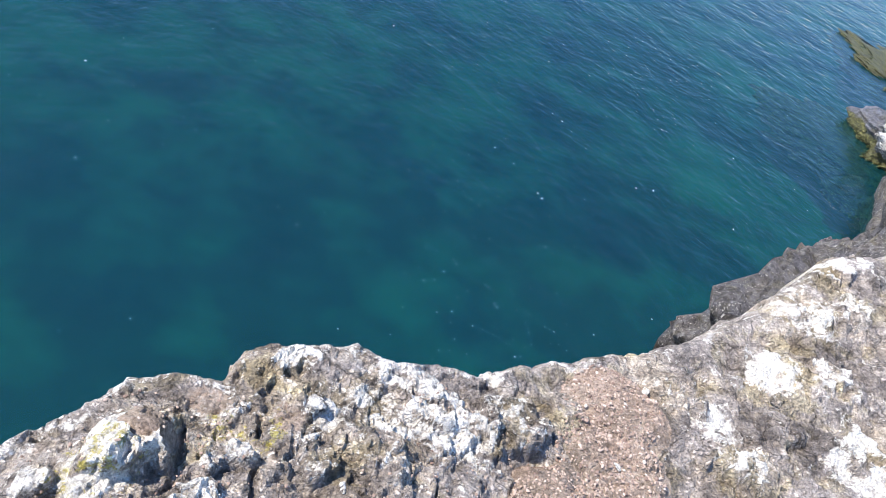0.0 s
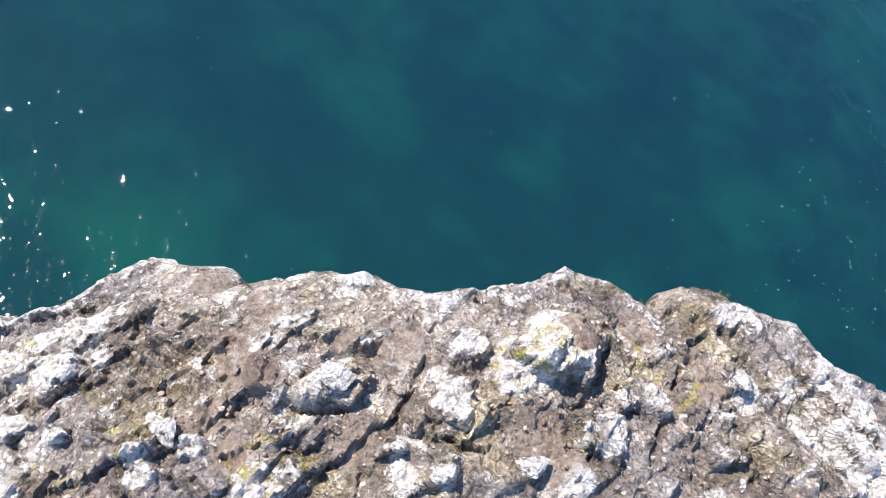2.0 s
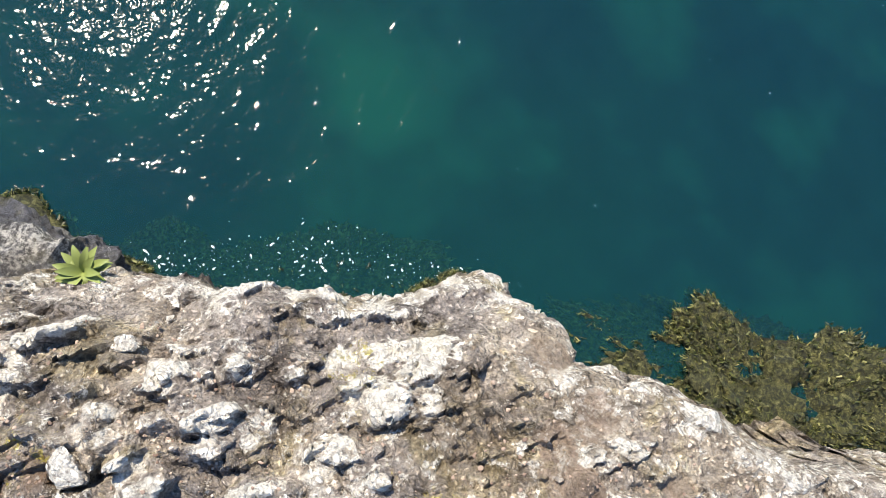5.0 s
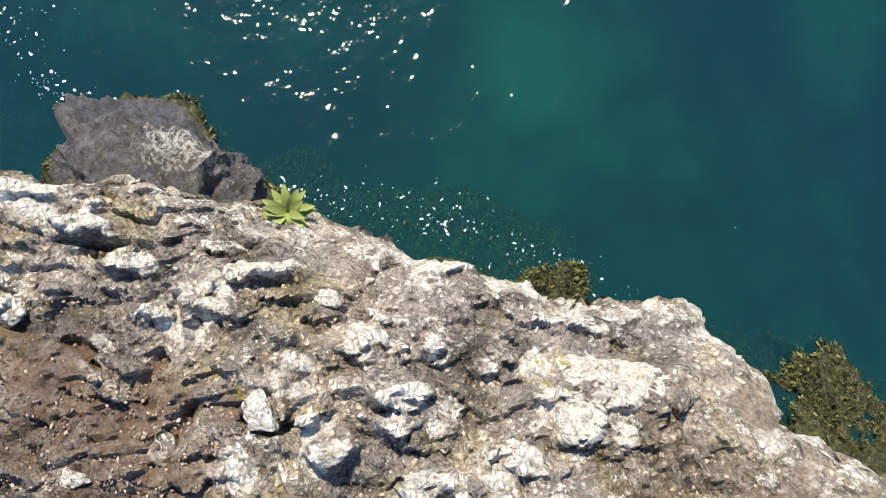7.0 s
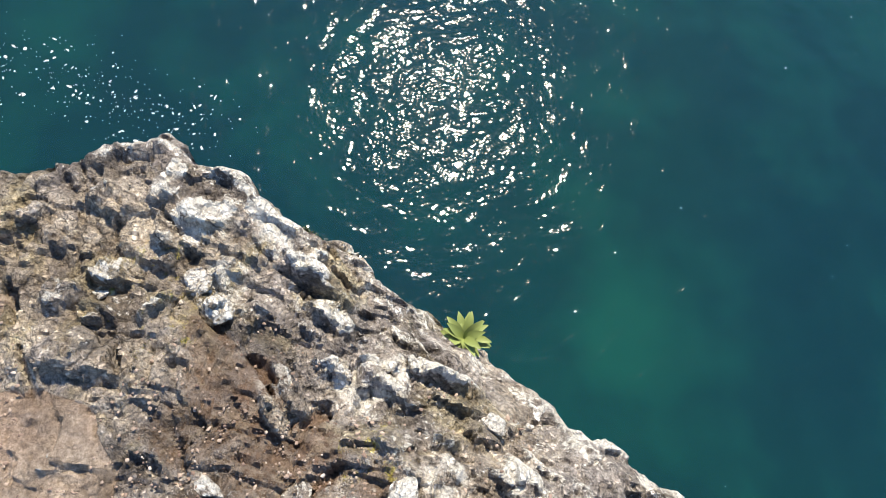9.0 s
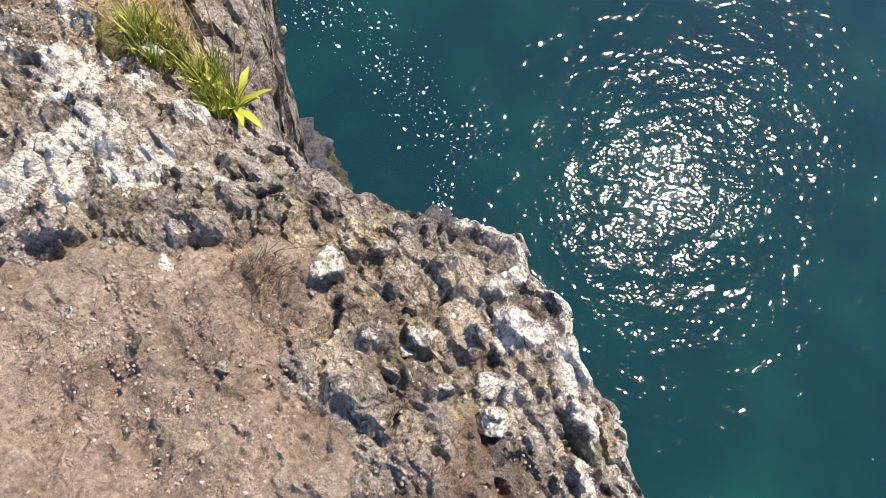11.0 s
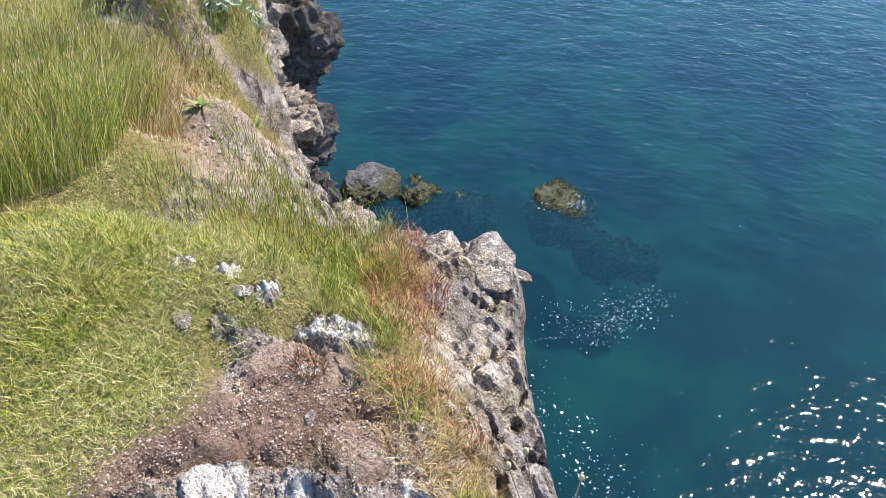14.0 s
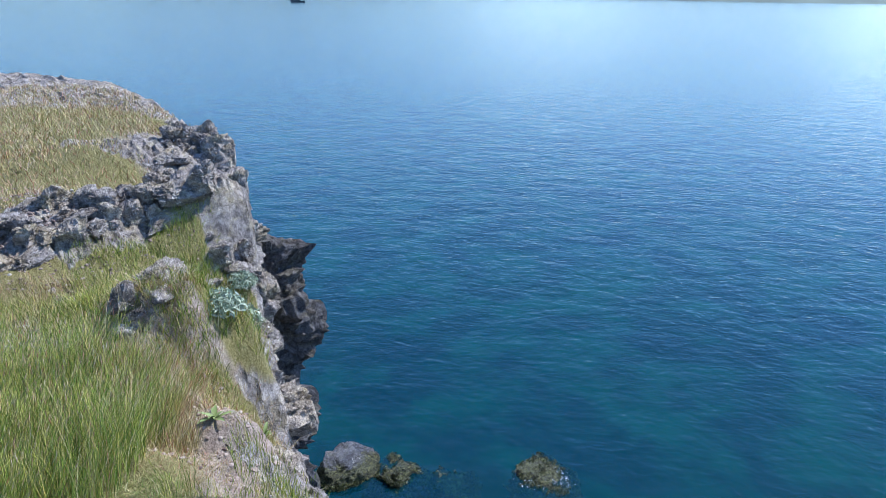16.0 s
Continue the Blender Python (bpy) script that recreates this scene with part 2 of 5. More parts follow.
def make_weed_rock():
    """Shore rock: grey above, a weed belt at the water's height, brown-green kelp below."""
    m, t, b = material("weedy_rock")
    base, big, mid, fine, crack = stone_colour(t)
    base = mix(t, 1.0, base, (0.34, 0.39, 0.50), "MULTIPLY")
    pos = t.nodes.new("ShaderNodeSeparateXYZ")
    t.links.new(node(t, "ShaderNodeNewGeometry").outputs["Position"], pos.inputs[0])
    z = node(t, "ShaderNodeMapRange", From_Min=SEA + 0.34, From_Max=SEA + 0.1)
    t.links.new(pos.outputs[2], z.inputs[0])
    belt = grey(t, calc(t, "ADD", z.outputs[0], calc(t, "SUBTRACT", noise_at(t, 7, 7, 0.7), 0.5)), 0.4, 0.6)
    weed = ramp(t, noise_at(t, 20, 8, 0.78, distortion=0.6), [(0.36, (0.008, 0.010, 0.005)), (0.48, (0.045, 0.048, 0.016)), (0.57, (0.14, 0.14, 0.045)), (0.68, (0.32, 0.30, 0.13))])
    base = mix(t, belt, base, weed)
    white = grey(t, calc(t, "ADD", attribute(t, "white"), calc(t, "SUBTRACT", noise_at(t, 26, 8, 0.75), 0.5)), 0.55, 0.68)
    base = mix(t, calc(t, "MULTIPLY", white, calc(t, "SUBTRACT", 1.0, belt)), base, (0.70, 0.68, 0.63))
    t.links.new(base, b.inputs["Base Color"])
    b.inputs["Roughness"].default_value = 0.6
    bump(t, b, noise_at(t, 20, 9, 0.78, distortion=0.7), 1.0, 0.09)
    return m


WEED_ROCK = make_weed_rock()


def make_water():
    """A clear teal sheet: part of the light goes through it to the sea floor, its body scatters the rest."""
    m, t, b = material("sea_water")
    co = node(t, "ShaderNodeTexCoord").outputs["Object"]
    patch = noise_at(t, 0.16, 3, 0.5, co)
    body = ramp(t, patch, [(0.35, (0.003, 0.032, 0.052)), (0.55, (0.004, 0.038, 0.052)), (0.7, (0.004, 0.044, 0.050))])
    t.links.new(body, b.inputs["Base Color"])
    b.inputs["Roughness"].default_value = 0.06
    b.inputs["IOR"].default_value = 1.33
    swell = node(t, "ShaderNodeMapping")
    swell.vector_type = "TEXTURE"
    swell.inputs["Rotation"].default_value = (0, 0, 0.55)
    swell.inputs["Scale"].default_value = (1.0, 1.35, 1.0)
    t.links.new(co, swell.inputs[0])
    long_swell = node(t, "ShaderNodeMapping")
    long_swell.vector_type = "TEXTURE"
    long_swell.inputs["Rotation"].default_value = (0, 0, 0.75)
    long_swell.inputs["Scale"].default_value = (1.0, 1.6, 1.0)
    t.links.new(co, long_swell.inputs[0])
    waves = calc(t, "ADD", calc(t, "MULTIPLY", noise_at(t, 0.9, 2, 0.5, swell.outputs[0]), 0.040),
                 calc(t, "MULTIPLY", noise_at(t, 2.8, 2, 0.5, swell.outputs[0], 0.3), 0.020))
    waves = calc(t, "ADD", waves, calc(t, "MULTIPLY", noise_at(t, 6.0, 2, 0.5, swell.outputs[0], 0.3), 0.0125))
    waves = calc(t, "ADD", waves, calc(t, "MULTIPLY", noise_at(t, 11.0, 1, 0.5, co, 0.2), 0.0090))
    crest = node(t, "ShaderNodeMath")
    crest.operation = "ABSOLUTE"
    t.links.new(calc(t, "SUBTRACT", noise_at(t, 2.1, 2, 0.5, long_swell.outputs[0], 0.4), 0.5), crest.inputs[0])
    waves = calc(t, "ADD", waves, calc(t, "MULTIPLY", calc(t, "SUBTRACT", 0.5, crest.outputs[0]), 0.032))
    bp = bump(t, b, waves, 1.0, 1.0)
    clear = t.nodes.new("ShaderNodeBsdfTransparent")
    clear.inputs[0].default_value = (0.42, 0.80, 0.78, 1)
    gloss = t.nodes.new("ShaderNodeMixShader")
    gloss.inputs[0].default_value = 0.46
    out = t.nodes["Material Output"]
    t.links.new(clear.outputs[0], gloss.inputs[1])
    body_d = node(t, "ShaderNodeBsdfDiffuse")
    t.links.new(body, body_d.inputs[0])
    t.links.new(body_d.outputs[0], gloss.inputs[2])
    shine = node(t, "ShaderNodeBsdfGlossy", Roughness=0.062)
    t.links.new(bp.outputs[0], shine.inputs["Normal"])
    fres = node(t, "ShaderNodeFresnel", IOR=1.33)
    t.links.new(bp.outputs[0], fres.inputs["Normal"])
    top = t.nodes.new("ShaderNodeMixShader")
    t.links.new(fres.outputs[0], top.inputs[0])
    t.links.new(gloss.outputs[0], top.inputs[1])
    t.links.new(shine.outputs[0], top.inputs[2])
    t.links.new(top.outputs[0], out.inputs[0])
    t.nodes.remove(b)
    return m


WATER = make_water()


def make_seabed():
    m, t, b = material("sea_floor")
    a = calc(t, "ADD", calc(t, "MULTIPLY", noise_at(t, 0.62, 4, 0.5, distortion=0.2), 0.55), 0.225)
    # weed beds and open sand where the sheet says so
    a = calc(t, "ADD", a, calc(t, "MULTIPLY", attribute(t, "sand"), 0.17))
    c = ramp(t, a, [(0.36, (0.003, 0.018, 0.026)), (0.50, (0.006, 0.044, 0.046)), (0.60, (0.013, 0.100, 0.074)), (0.72, (0.018, 0.15, 0.095))])
    t.links.new(c, b.inputs["Base Color"])
    b.inputs["Roughness"].default_value = 1.0
    b.inputs["Specular IOR Level"].default_value = 0.0
    return m


SEABED = make_seabed()


def make_leaf(name, stops, rough=0.55, through=0.25):
    """Blade colours that differ from blade to blade."""
    m, t, b = material(name)
    g = node(t, "ShaderNodeNewGeometry")
    t.links.new(ramp(t, g.outputs["Random Per Island"], stops), b.inputs["Base Color"])
    b.inputs["Roughness"].default_value = rough
    b.inputs["Specular IOR Level"].default_value = 0.3
    return m


TURF = make_leaf("short_turf", [(0.0, (0.07, 0.13, 0.016)), (0.35, (0.20, 0.27, 0.04)), (0.62, (0.38, 0.38, 0.09)), (0.82, (0.58, 0.50, 0.22)), (1.0, (0.72, 0.64, 0.40))])
TALL = make_leaf("tall_green_grass", [(0.0, (0.075, 0.135, 0.016)), (0.35, (0.19, 0.27, 0.030)), (0.65, (0.38, 0.40, 0.06)), (0.87, (0.56, 0.46, 0.12)), (1.0, (0.64, 0.55, 0.28))])
STRAW = make_leaf("dry_straw_grass", [(0.0, (0.26, 0.27, 0.06)), (0.3, (0.42, 0.34, 0.12)), (0.6, (0.60, 0.47, 0.25)), (0.82, (0.36, 0.13, 0.07)), (1.0, (0.72, 0.62, 0.42))])
LEAF = make_leaf("fleshy_leaf", [(0.0, (0.09, 0.14, 0.03)), (0.6, (0.19, 0.235, 0.07)), (1.0, (0.38, 0.38, 0.16))])
SILVER = make_leaf("silver_leaf", [(0.0, (0.24, 0.30, 0.19)), (1.0, (0.42, 0.47, 0.34))])
KELP = make_leaf("kelp", [(0.0, (0.010, 0.013, 0.005)), (0.4, (0.036, 0.044, 0.013)), (0.75, (0.09, 0.10, 0.028)), (1.0, (0.22, 0.21, 0.08))], 0.5)
RUST = make_leaf("rust_red_stem", [(0.0, (0.22, 0.07, 0.035)), (0.6, (0.42, 0.16, 0.08)), (1.0, (0.55, 0.32, 0.16))])
STEM = make_leaf("brown_stem", [(0.0, (0.13, 0.11, 0.05)), (1.0, (0.24, 0.15, 0.08))])


def make_plain(name, colour, rough=0.7, spread=0.25, scale=60):
    m, t, b = material(name)
    n = noise_at(t, scale, 5, 0.65)
    t.links.new(ramp(t, n, [(0.3, tuple(c * (1 - spread) for c in colour)), (0.7, tuple(min(1, c * (1 + spread)) for c in colour))]), b.inputs["Base Color"])
    b.inputs["Roughness"].default_value = rough
    return m


FOAM = make_plain("sea_foam", (0.78, 0.82, 0.84), 0.8, 0.08)
HULL = make_plain("dark_hull", (0.03, 0.04, 0.06), 0.5)
FAR = make_plain("far_hills", (0.10, 0.13, 0.10), 1.0, 0.3, 0.01)


def make_pebble():
    m, t, b = material("gravel")
    g = node(t, "ShaderNodeNewGeometry")
    c = ramp(t, g.outputs["Random Per Island"], [(0.0, (0.15, 0.10, 0.078)), (0.5, (0.29, 0.215, 0.168)), (0.93, (0.40, 0.315, 0.25)), (1.0, (0.52, 0.46, 0.40))])
    c = mix(t, 0.4, c, ramp(t, noise_at(t, 160, 4, 0.7), [(0.3, (0.3, 0.3, 0.3)), (0.7, (0.7, 0.7, 0.7))]), "OVERLAY")
    t.links.new(c, b.inputs["Base Color"])
    b.inputs["Roughness"].default_value = 0.9
    return m


PEBBLE = make_pebble()


# ---------------------------------------------------------------- mesh helpers
def mesh_of(name, verts, faces, mat, smooth=True, **attributes):
    me = bpy.data.meshes.new(name)
    verts, faces = np.asarray(verts, np.float32), np.asarray(faces, np.int32)
    n = faces.shape[1]
    me.vertices.add(len(verts))
    me.vertices.foreach_set("co", verts.ravel())
    me.loops.add(faces.size)
    me.loops.foreach_set("vertex_index", faces.ravel())
    me.polygons.add(len(faces))
    me.polygons.foreach_set("loop_start", np.arange(0, faces.size, n, dtype=np.int32))
    me.polygons.foreach_set("use_smooth", np.full(len(faces), smooth))
    me.update(calc_edges=True)
    for k, v in attributes.items():
        a = me.attributes.new(k, "FLOAT", "POINT")
        a.data.foreach_set("value", np.asarray(v, np.float32))
    me.materials.append(mat)
    return me


def grid_faces(rows, cols, wrap=False):
    i, j = np.meshgrid(np.arange(rows - 1), np.arange(cols if wrap else cols - 1), indexing="ij")
    i, j = i.ravel(), j.ravel()
    k = (j + 1) % cols
    return np.stack([i * cols + j, i * cols + k, (i + 1) * cols + k, (i + 1) * cols + j], 1)


def child(ob, parent):
    ob.parent = parent
    return ob


# ---------------------------------------------------------------- the cliff's plan: rim points x, y, height
RIM_EAST = [(5.2, 5.0, -0.35), (3.6, 3.6, -0.30), (2.67, 2.79, -0.27), (2.36, 2.70, -0.27), (2.08, 2.41, -0.27), (1.76, 2.16, -0.28), (1.37, 1.86, -0.29), (1.16, 1.77, -0.30),
            (0.94, 1.70, -0.31), (0.76, 1.60, -0.28), (0.60, 1.49, -0.25), (0.46, 1.47, -0.21), (0.26, 1.38, -0.14), (0.20, 1.41, -0.14), (0.07, 1.35, -0.09), (-0.10, 1.28, -0.09),
            (-0.14, 1.18, -0.10), (-0.25, 1.17, -0.11), (-0.36, 1.14, -0.16), (-0.43, 0.99, -0.08), (-0.53, 0.87, -0.08), (-0.63, 0.82, -0.10), (-0.72, 0.79, -0.12)]
RIM_CAPE = [(-0.82, 0.70, -0.13), (-0.92, 0.63, -0.16), (-1.03, 0.65, -0.30), (-1.10, 0.63, -0.34), (-1.18, 0.62, -0.46), (-1.20, 0.47, -0.34), (-1.23, 0.40, -0.31), (-1.24, 0.29, -0.27),
            (-1.32, 0.25, -0.28), (-1.38, 0.15, -0.27), (-1.46, 0.04, -0.40), (-1.60, -0.07, -0.56), (-1.70, -0.23, -0.55), (-1.74, -0.42, -0.36), (-1.79, -0.52, -0.31), (-1.79, -0.64, -0.20),
            (-1.86, -0.75, -0.18), (-1.89, -0.84, -0.19), (-1.93, -0.91, -0.21), (-1.91, -1.00, -0.24), (-1.85, -1.10, -0.26), (-1.82, -1.26, -0.28), (-1.80, -1.42, -0.32)]
RIM_LAWN = [(-1.84, -1.60, -0.42), (-1.94, -1.75, -0.46), (-2.09, -1.88, -0.48), (-2.28, -2.12, -0.53), (-2.41, -2.28, -0.56), (-2.62, -2.59, -0.55), (-2.90, -2.83, -0.55), (-2.93, -2.88, -0.55),
            (-2.82, -3.02, -0.50), (-2.66, -3.06, -0.46), (-2.64, -3.18, -0.42), (-2.44, -3.28, -0.40), (-2.46, -3.62, -0.55), (-2.75, -4.05, -0.85), (-2.95, -4.62, -1.10)]
RIM_HEAD = [(-3.24, -5.34, -1.22), (-3.50, -5.82, -1.16), (-3.86, -6.64, -1.02), (-4.26, -7.44, -0.80), (-4.75, -8.40, -0.90), (-5.10, -9.20, -0.60),
            (-5.40, -10.2, -0.30), (-5.70, -11.2, -0.10), (-6.10, -12.6, -0.12), (-6.60, -15.0, -0.05), (-6.80, -17.2, 0.0), (-6.0, -20.0, 0.0), (-3.0, -24.0, 0.0)]
RIM = np.array(RIM_EAST + RIM_CAPE + RIM_LAWN + RIM_HEAD)
HEIGHTS = np.array([(0.3, 0.8, -0.06), (-0.3, 0.8, 0.0), (-0.6, 0.5, -0.09), (-0.95, 0.15, -0.13), (-1.2, -0.27, -0.18), (-1.45, -0.25, -0.26), (-1.4, -0.8, -0.19), (-1.25, -0.6, -0.2),
                    (-1.6, -0.9, -0.2), (-1.3, -1.55, -0.24), (-1.55, -1.5, -0.25), (-1.55, -1.75, -0.19), (-1.2, -2.2, -0.17), (-1.5, -2.3, -0.22), (-1.75, -1.95, -0.31), (-1.9, -2.3, -0.27),
                    (-1.5, -2.65, -0.2), (-1.87, -2.73, -0.22), (-1.7, -3.1, -0.15), (-2.4, -3.1, -0.36), (-1.3, -3.5, -0.08), (-1.7, -4.1, -0.12), (-2.3, -4.45, -0.28), (-2.0, -5.0, -0.15),
                    (-2.9, -6.05, -0.11), (-3.3, -5.9, -0.45), (-4.2, -7.8, 0.12), (-3.0, -8.5, -0.1), (-4.5, -11.0, 0.0), (-4.0, -16.0, 0.0), (1.2, 1.2, -0.28), (2.0, 1.7, -0.26)])
HEIGHTS_NEAR = np.array([(-1.2, -0.06, -0.19), (-1.2, -0.28, -0.20), (-1.18, 0.21, -0.24), (-1.23, 0.08, -0.24), (-0.92, 0.45, -0.165), (-1.62, -0.58, -0.24), (-1.34, -1.69, -0.215), (-1.59, -1.31, -0.26),
                         (-1.38, -1.21, -0.265), (-1.61, -1.03, -0.205), (-0.39, 0.61, -0.03), (-0.64, 0.41, -0.11), (-0.83, 0.17, -0.12), (-0.64, 0.56, -0.06), (-0.30, 0.88, -0.01)])
INLAND = [(0.5, 0.0, -0.15), (0.0, -1.5, -0.18), (0.0, -3.5, -0.05), (0.5, -7.0, -0.05), (3.0, 0.0, -0.25), (1.0, -14.0, 0.0)]
OUTLINE = np.array([tuple(p[:2]) for p in RIM] + [(8.0, -24.0), (8.0, 5.0)])


def rim_distance(x, y):
    """Distance to the rim: positive over the sea, negative on the land; and the rim's height at its nearest point."""
    best, height = np.full(x.shape, 1e9), np.zeros(x.shape)
    for k in range(len(RIM) - 1):
        a, b = RIM[k], RIM[k + 1]
        d = b[:2] - a[:2]
        t = np.clip(((x - a[0]) * d[0] + (y - a[1]) * d[1]) / (d @ d), 0, 1)
        q = np.hypot(x - a[0] - t * d[0], y - a[1] - t * d[1])
        near = q < best
        best = np.where(near, q, best)
        height = np.where(near, a[2] + t * (b[2] - a[2]), height)
    inside = np.zeros(x.shape, bool)
    n = len(OUTLINE)
    for k in range(n):
        (ax, ay), (bx, by) = OUTLINE[k], OUTLINE[(k + 1) % n]
        hit = ((ay > y) != (by > y)) & (x < (bx - ax) * (y - ay) / (by - ay + 1e-12) + ax)
        inside ^= hit
    return np.where(inside, -best, best), height


def land_height(x, y):
    """The smooth height of the land, without its stones."""
    pts = np.concatenate([HEIGHTS, HEIGHTS_NEAR, np.array(INLAND), RIM])
    top, total = np.zeros(x.shape), np.zeros(x.shape)
    for px, py, pz in pts:
        w = 1.0 / ((x - px) ** 2 + (y - py) ** 2 + 0.012) ** 1.6
        top, total = top + w * pz, total + w
    return top / total


def blobs(x, y, spots):
    """Soft round patches, from 0 to 1."""
    v = np.zeros(x.shape)
    for px, py, r in spots:
        v = np.maximum(v, 1 - ease(0.55, 1.25, np.hypot(x - px, y - py) / r))
    return v


SOIL = [(1.05, 1.5, 0.2), (1.0, 1.25, 0.2), (0.85, 1.0, 0.22), (-1.05, -1.25, 0.3), (-1.3, -1.3, 0.24), (-1.15, -1.0, 0.22), (-1.5, -1.25, 0.13),
        (-0.8, -1.2, 0.4), (-1.68, -2.26, 0.13), (-1.55, -2.5, 0.17), (-1.3, -2.66, 0.17), (-1.05, -2.74, 0.17), (-0.8, -2.75, 0.2), (-1.85, -2.5, 0.12), (-2.1, -4.1, 0.25), (-2.35, -4.5, 0.3), (-2.5, -4.9, 0.3), (-2.7, -5.4, 0.3), (-2.9, -5.8, 0.25),
        (-1.0, -2.92, 0.2), (-1.13, -2.72, 0.17), (-1.32, -2.72, 0.17), (-1.67, -2.70, 0.14), (-1.72, -2.52, 0.17), (-1.40, -2.6, 0.14), (-1.87, -2.4, 0.12), (-1.0, -1.6, 0.2), (-1.2, -1.4, 0.25), (-0.25, 0.95, 0.08), (-0.72, 0.5, 0.05)]
TURFS = [(-1.35, -3.3, 0.55), (-0.8, -3.2, 0.7), (-1.75, -3.25, 0.42), (-1.3, -2.85, 0.24), (-1.95, -2.95, 0.3), (-2.2, -3.05, 0.3), (-1.5, -4.2, 0.6), (-1.8, -4.8, 0.6), (-0.8, -4.4, 0.8),
         (-2.05, -3.5, 0.3), (-1.95, -2.4, 0.12), (-2.05, -2.6, 0.16), (-1.78, -1.98, 0.09), (-2.6, -6.5, 0.5), (-3.3, -6.6, 0.4), (-3.2, -5.9, 0.3), (-3.55, -6.5, 0.3), (-3.75, -7.0, 0.3), (-2.9, -5.4, 0.3), (-3.0, -7.2, 0.6), (-3.6, -7.6, 0.3), (-3.0, -10.0, 1.6), (-4.0, -13.0, 2.2), (-1.5, -8.0, 1.5), (1.6, -4.0, 1.6), (3.6, -5.5, 2.4), (1.5, -8.0, 2.5), (5.0, -11.0, 4.0), (0.0, -13.0, 3.0), (3.0, -18.0, 5.0), (6.5, -4.0, 3.0)]
WHITES = [(-0.1, 1.2, 0.3), (0.35, 1.3, 0.3), (-0.4, 0.95, 0.25), (-0.55, 0.6, 0.3), (-0.75, 0.2, 0.35), (-1.0, 0.25, 0.3), (-1.15, 0.2, 0.25), (-1.35, -0.1, 0.28), (-1.2, 0.5, 0.22), (-1.55, -0.3, 0.25),
          (-1.75, -0.65, 0.2), (-1.5, -1.75, 0.3), (-1.3, -2.1, 0.3), (-1.68, -1.9, 0.14), (-1.3, -1.85, 0.25), (-1.85, -2.72, 0.16), (-1.15, -1.95, 0.4), (-1.6, -2.05, 0.25), (-0.95, 0.35, 0.35), (-1.15, 0.35, 0.25), (-0.45, 0.4, 0.35)]
GOLDS = [(-0.3, 0.78, 0.16), (-0.6, 0.35, 0.2), (-0.8, 0.15, 0.2), (-0.05, 1.05, 0.14), (-1.3, -0.35, 0.12), (-1.55, -0.85, 0.2), (-1.45, -1.7, 0.14), (-1.1, 0.2, 0.12)]


OUTCROPS = [(-2.2, -8.0, 0.35), (-2.7, -8.15, 0.4), (-3.2, -8.2, 0.4), (-3.7, -8.15, 0.4), (-4.15, -8.1, 0.35), (-4.4, -8.8, 0.35), (-4.7, -9.6, 0.4), (-5.1, -10.5, 0.4), (-4.05, -7.4, 0.22), (-2.95, -6.4, 0.17), (-2.62, -6.1, 0.2), (-3.3, -6.75, 0.15)]

# dark loam: on the cape's shoulder and along the gravel path
LOAM = [(-1.34, -0.62, 0.2), (-1.2, -0.5, 0.2), (-1.05, -0.62, 0.25), (-1.25, -0.36, 0.08), (-1.5, -0.72, 0.09), (-0.9, -0.4, 0.2), (-1.55, -2.5, 0.24), (-1.25, -2.62, 0.22), (-0.95, -2.62, 0.25), (-1.75, -2.4, 0.14)]

# brown dust that lies thinly over the stones
DUST = [(-1.4, -0.65, 0.13), (-1.31, -0.5, 0.13), (-1.25, -0.56, 0.12), (-1.3, -0.71, 0.1), (-1.24, -0.34, 0.06), (-1.49, -0.71, 0.07), (-1.1, -0.55, 0.2), (-0.95, -0.7, 0.2), (-0.51, 0.69, 0.06), (-0.2, 0.69, 0.07), (-0.16, 1.11, 0.06), (-0.82, 0.5, 0.08), (-0.51, 0.62, 0.05),
        (0.03, 1.1, 0.06), (-0.74, 0.37, 0.06), (-0.48, 0.5, 0.07), (-0.15, 0.67, 0.07), (-0.78, 0.47, 0.07), (-0.81, 0.61, 0.07), (-0.77, 0.33, 0.05), (-0.6, 0.63, 0.04), (-0.97, 0.61, 0.06), (-0.67, 0.32, 0.06), (-0.93, 0.02, 0.05)]

# pale crusts: on the slab, round the cape, over the bay, on the gully's far side
CRUST_SLAB = [(-1.3, -2.43, 0.1), (-1.31, -2.25, 0.07), (-1.14, -2.36, 0.09), (-1.04, -2.35, 0.09), (-1.62, -1.98, 0.1), (-1.74, -1.96, 0.07), (-1.69, -1.83, 0.05), (-1.51, -2.12, 0.05), (-1.52, -1.77, 0.09), (-1.42, -1.79, 0.08),
              (-1.7, -1.68, 0.06), (-1.27, -1.95, 0.07), (-1.19, -2.0, 0.05), (-1.11, -2.13, 0.06), (-1.5, -1.66, 0.08), (-1.29, -1.82, 0.08), (-0.89, -2.31, 0.06), (-1.44, -2.28, 0.06), (-1.49, -2.32, 0.04), (-1.24, -2.2, 0.06)]
CRUST_NEAR = [(-1.54, -1.94, 0.07), (-1.37, -1.72, 0.06), (-1.55, -1.78, 0.04), (-1.35, -1.81, 0.06), (-1.7, -1.71, 0.04), (-1.61, -1.51, 0.02), (-1.76, -1.98, 0.06), (-1.18, -1.57, 0.05), (-1.58, -1.64, 0.03)]
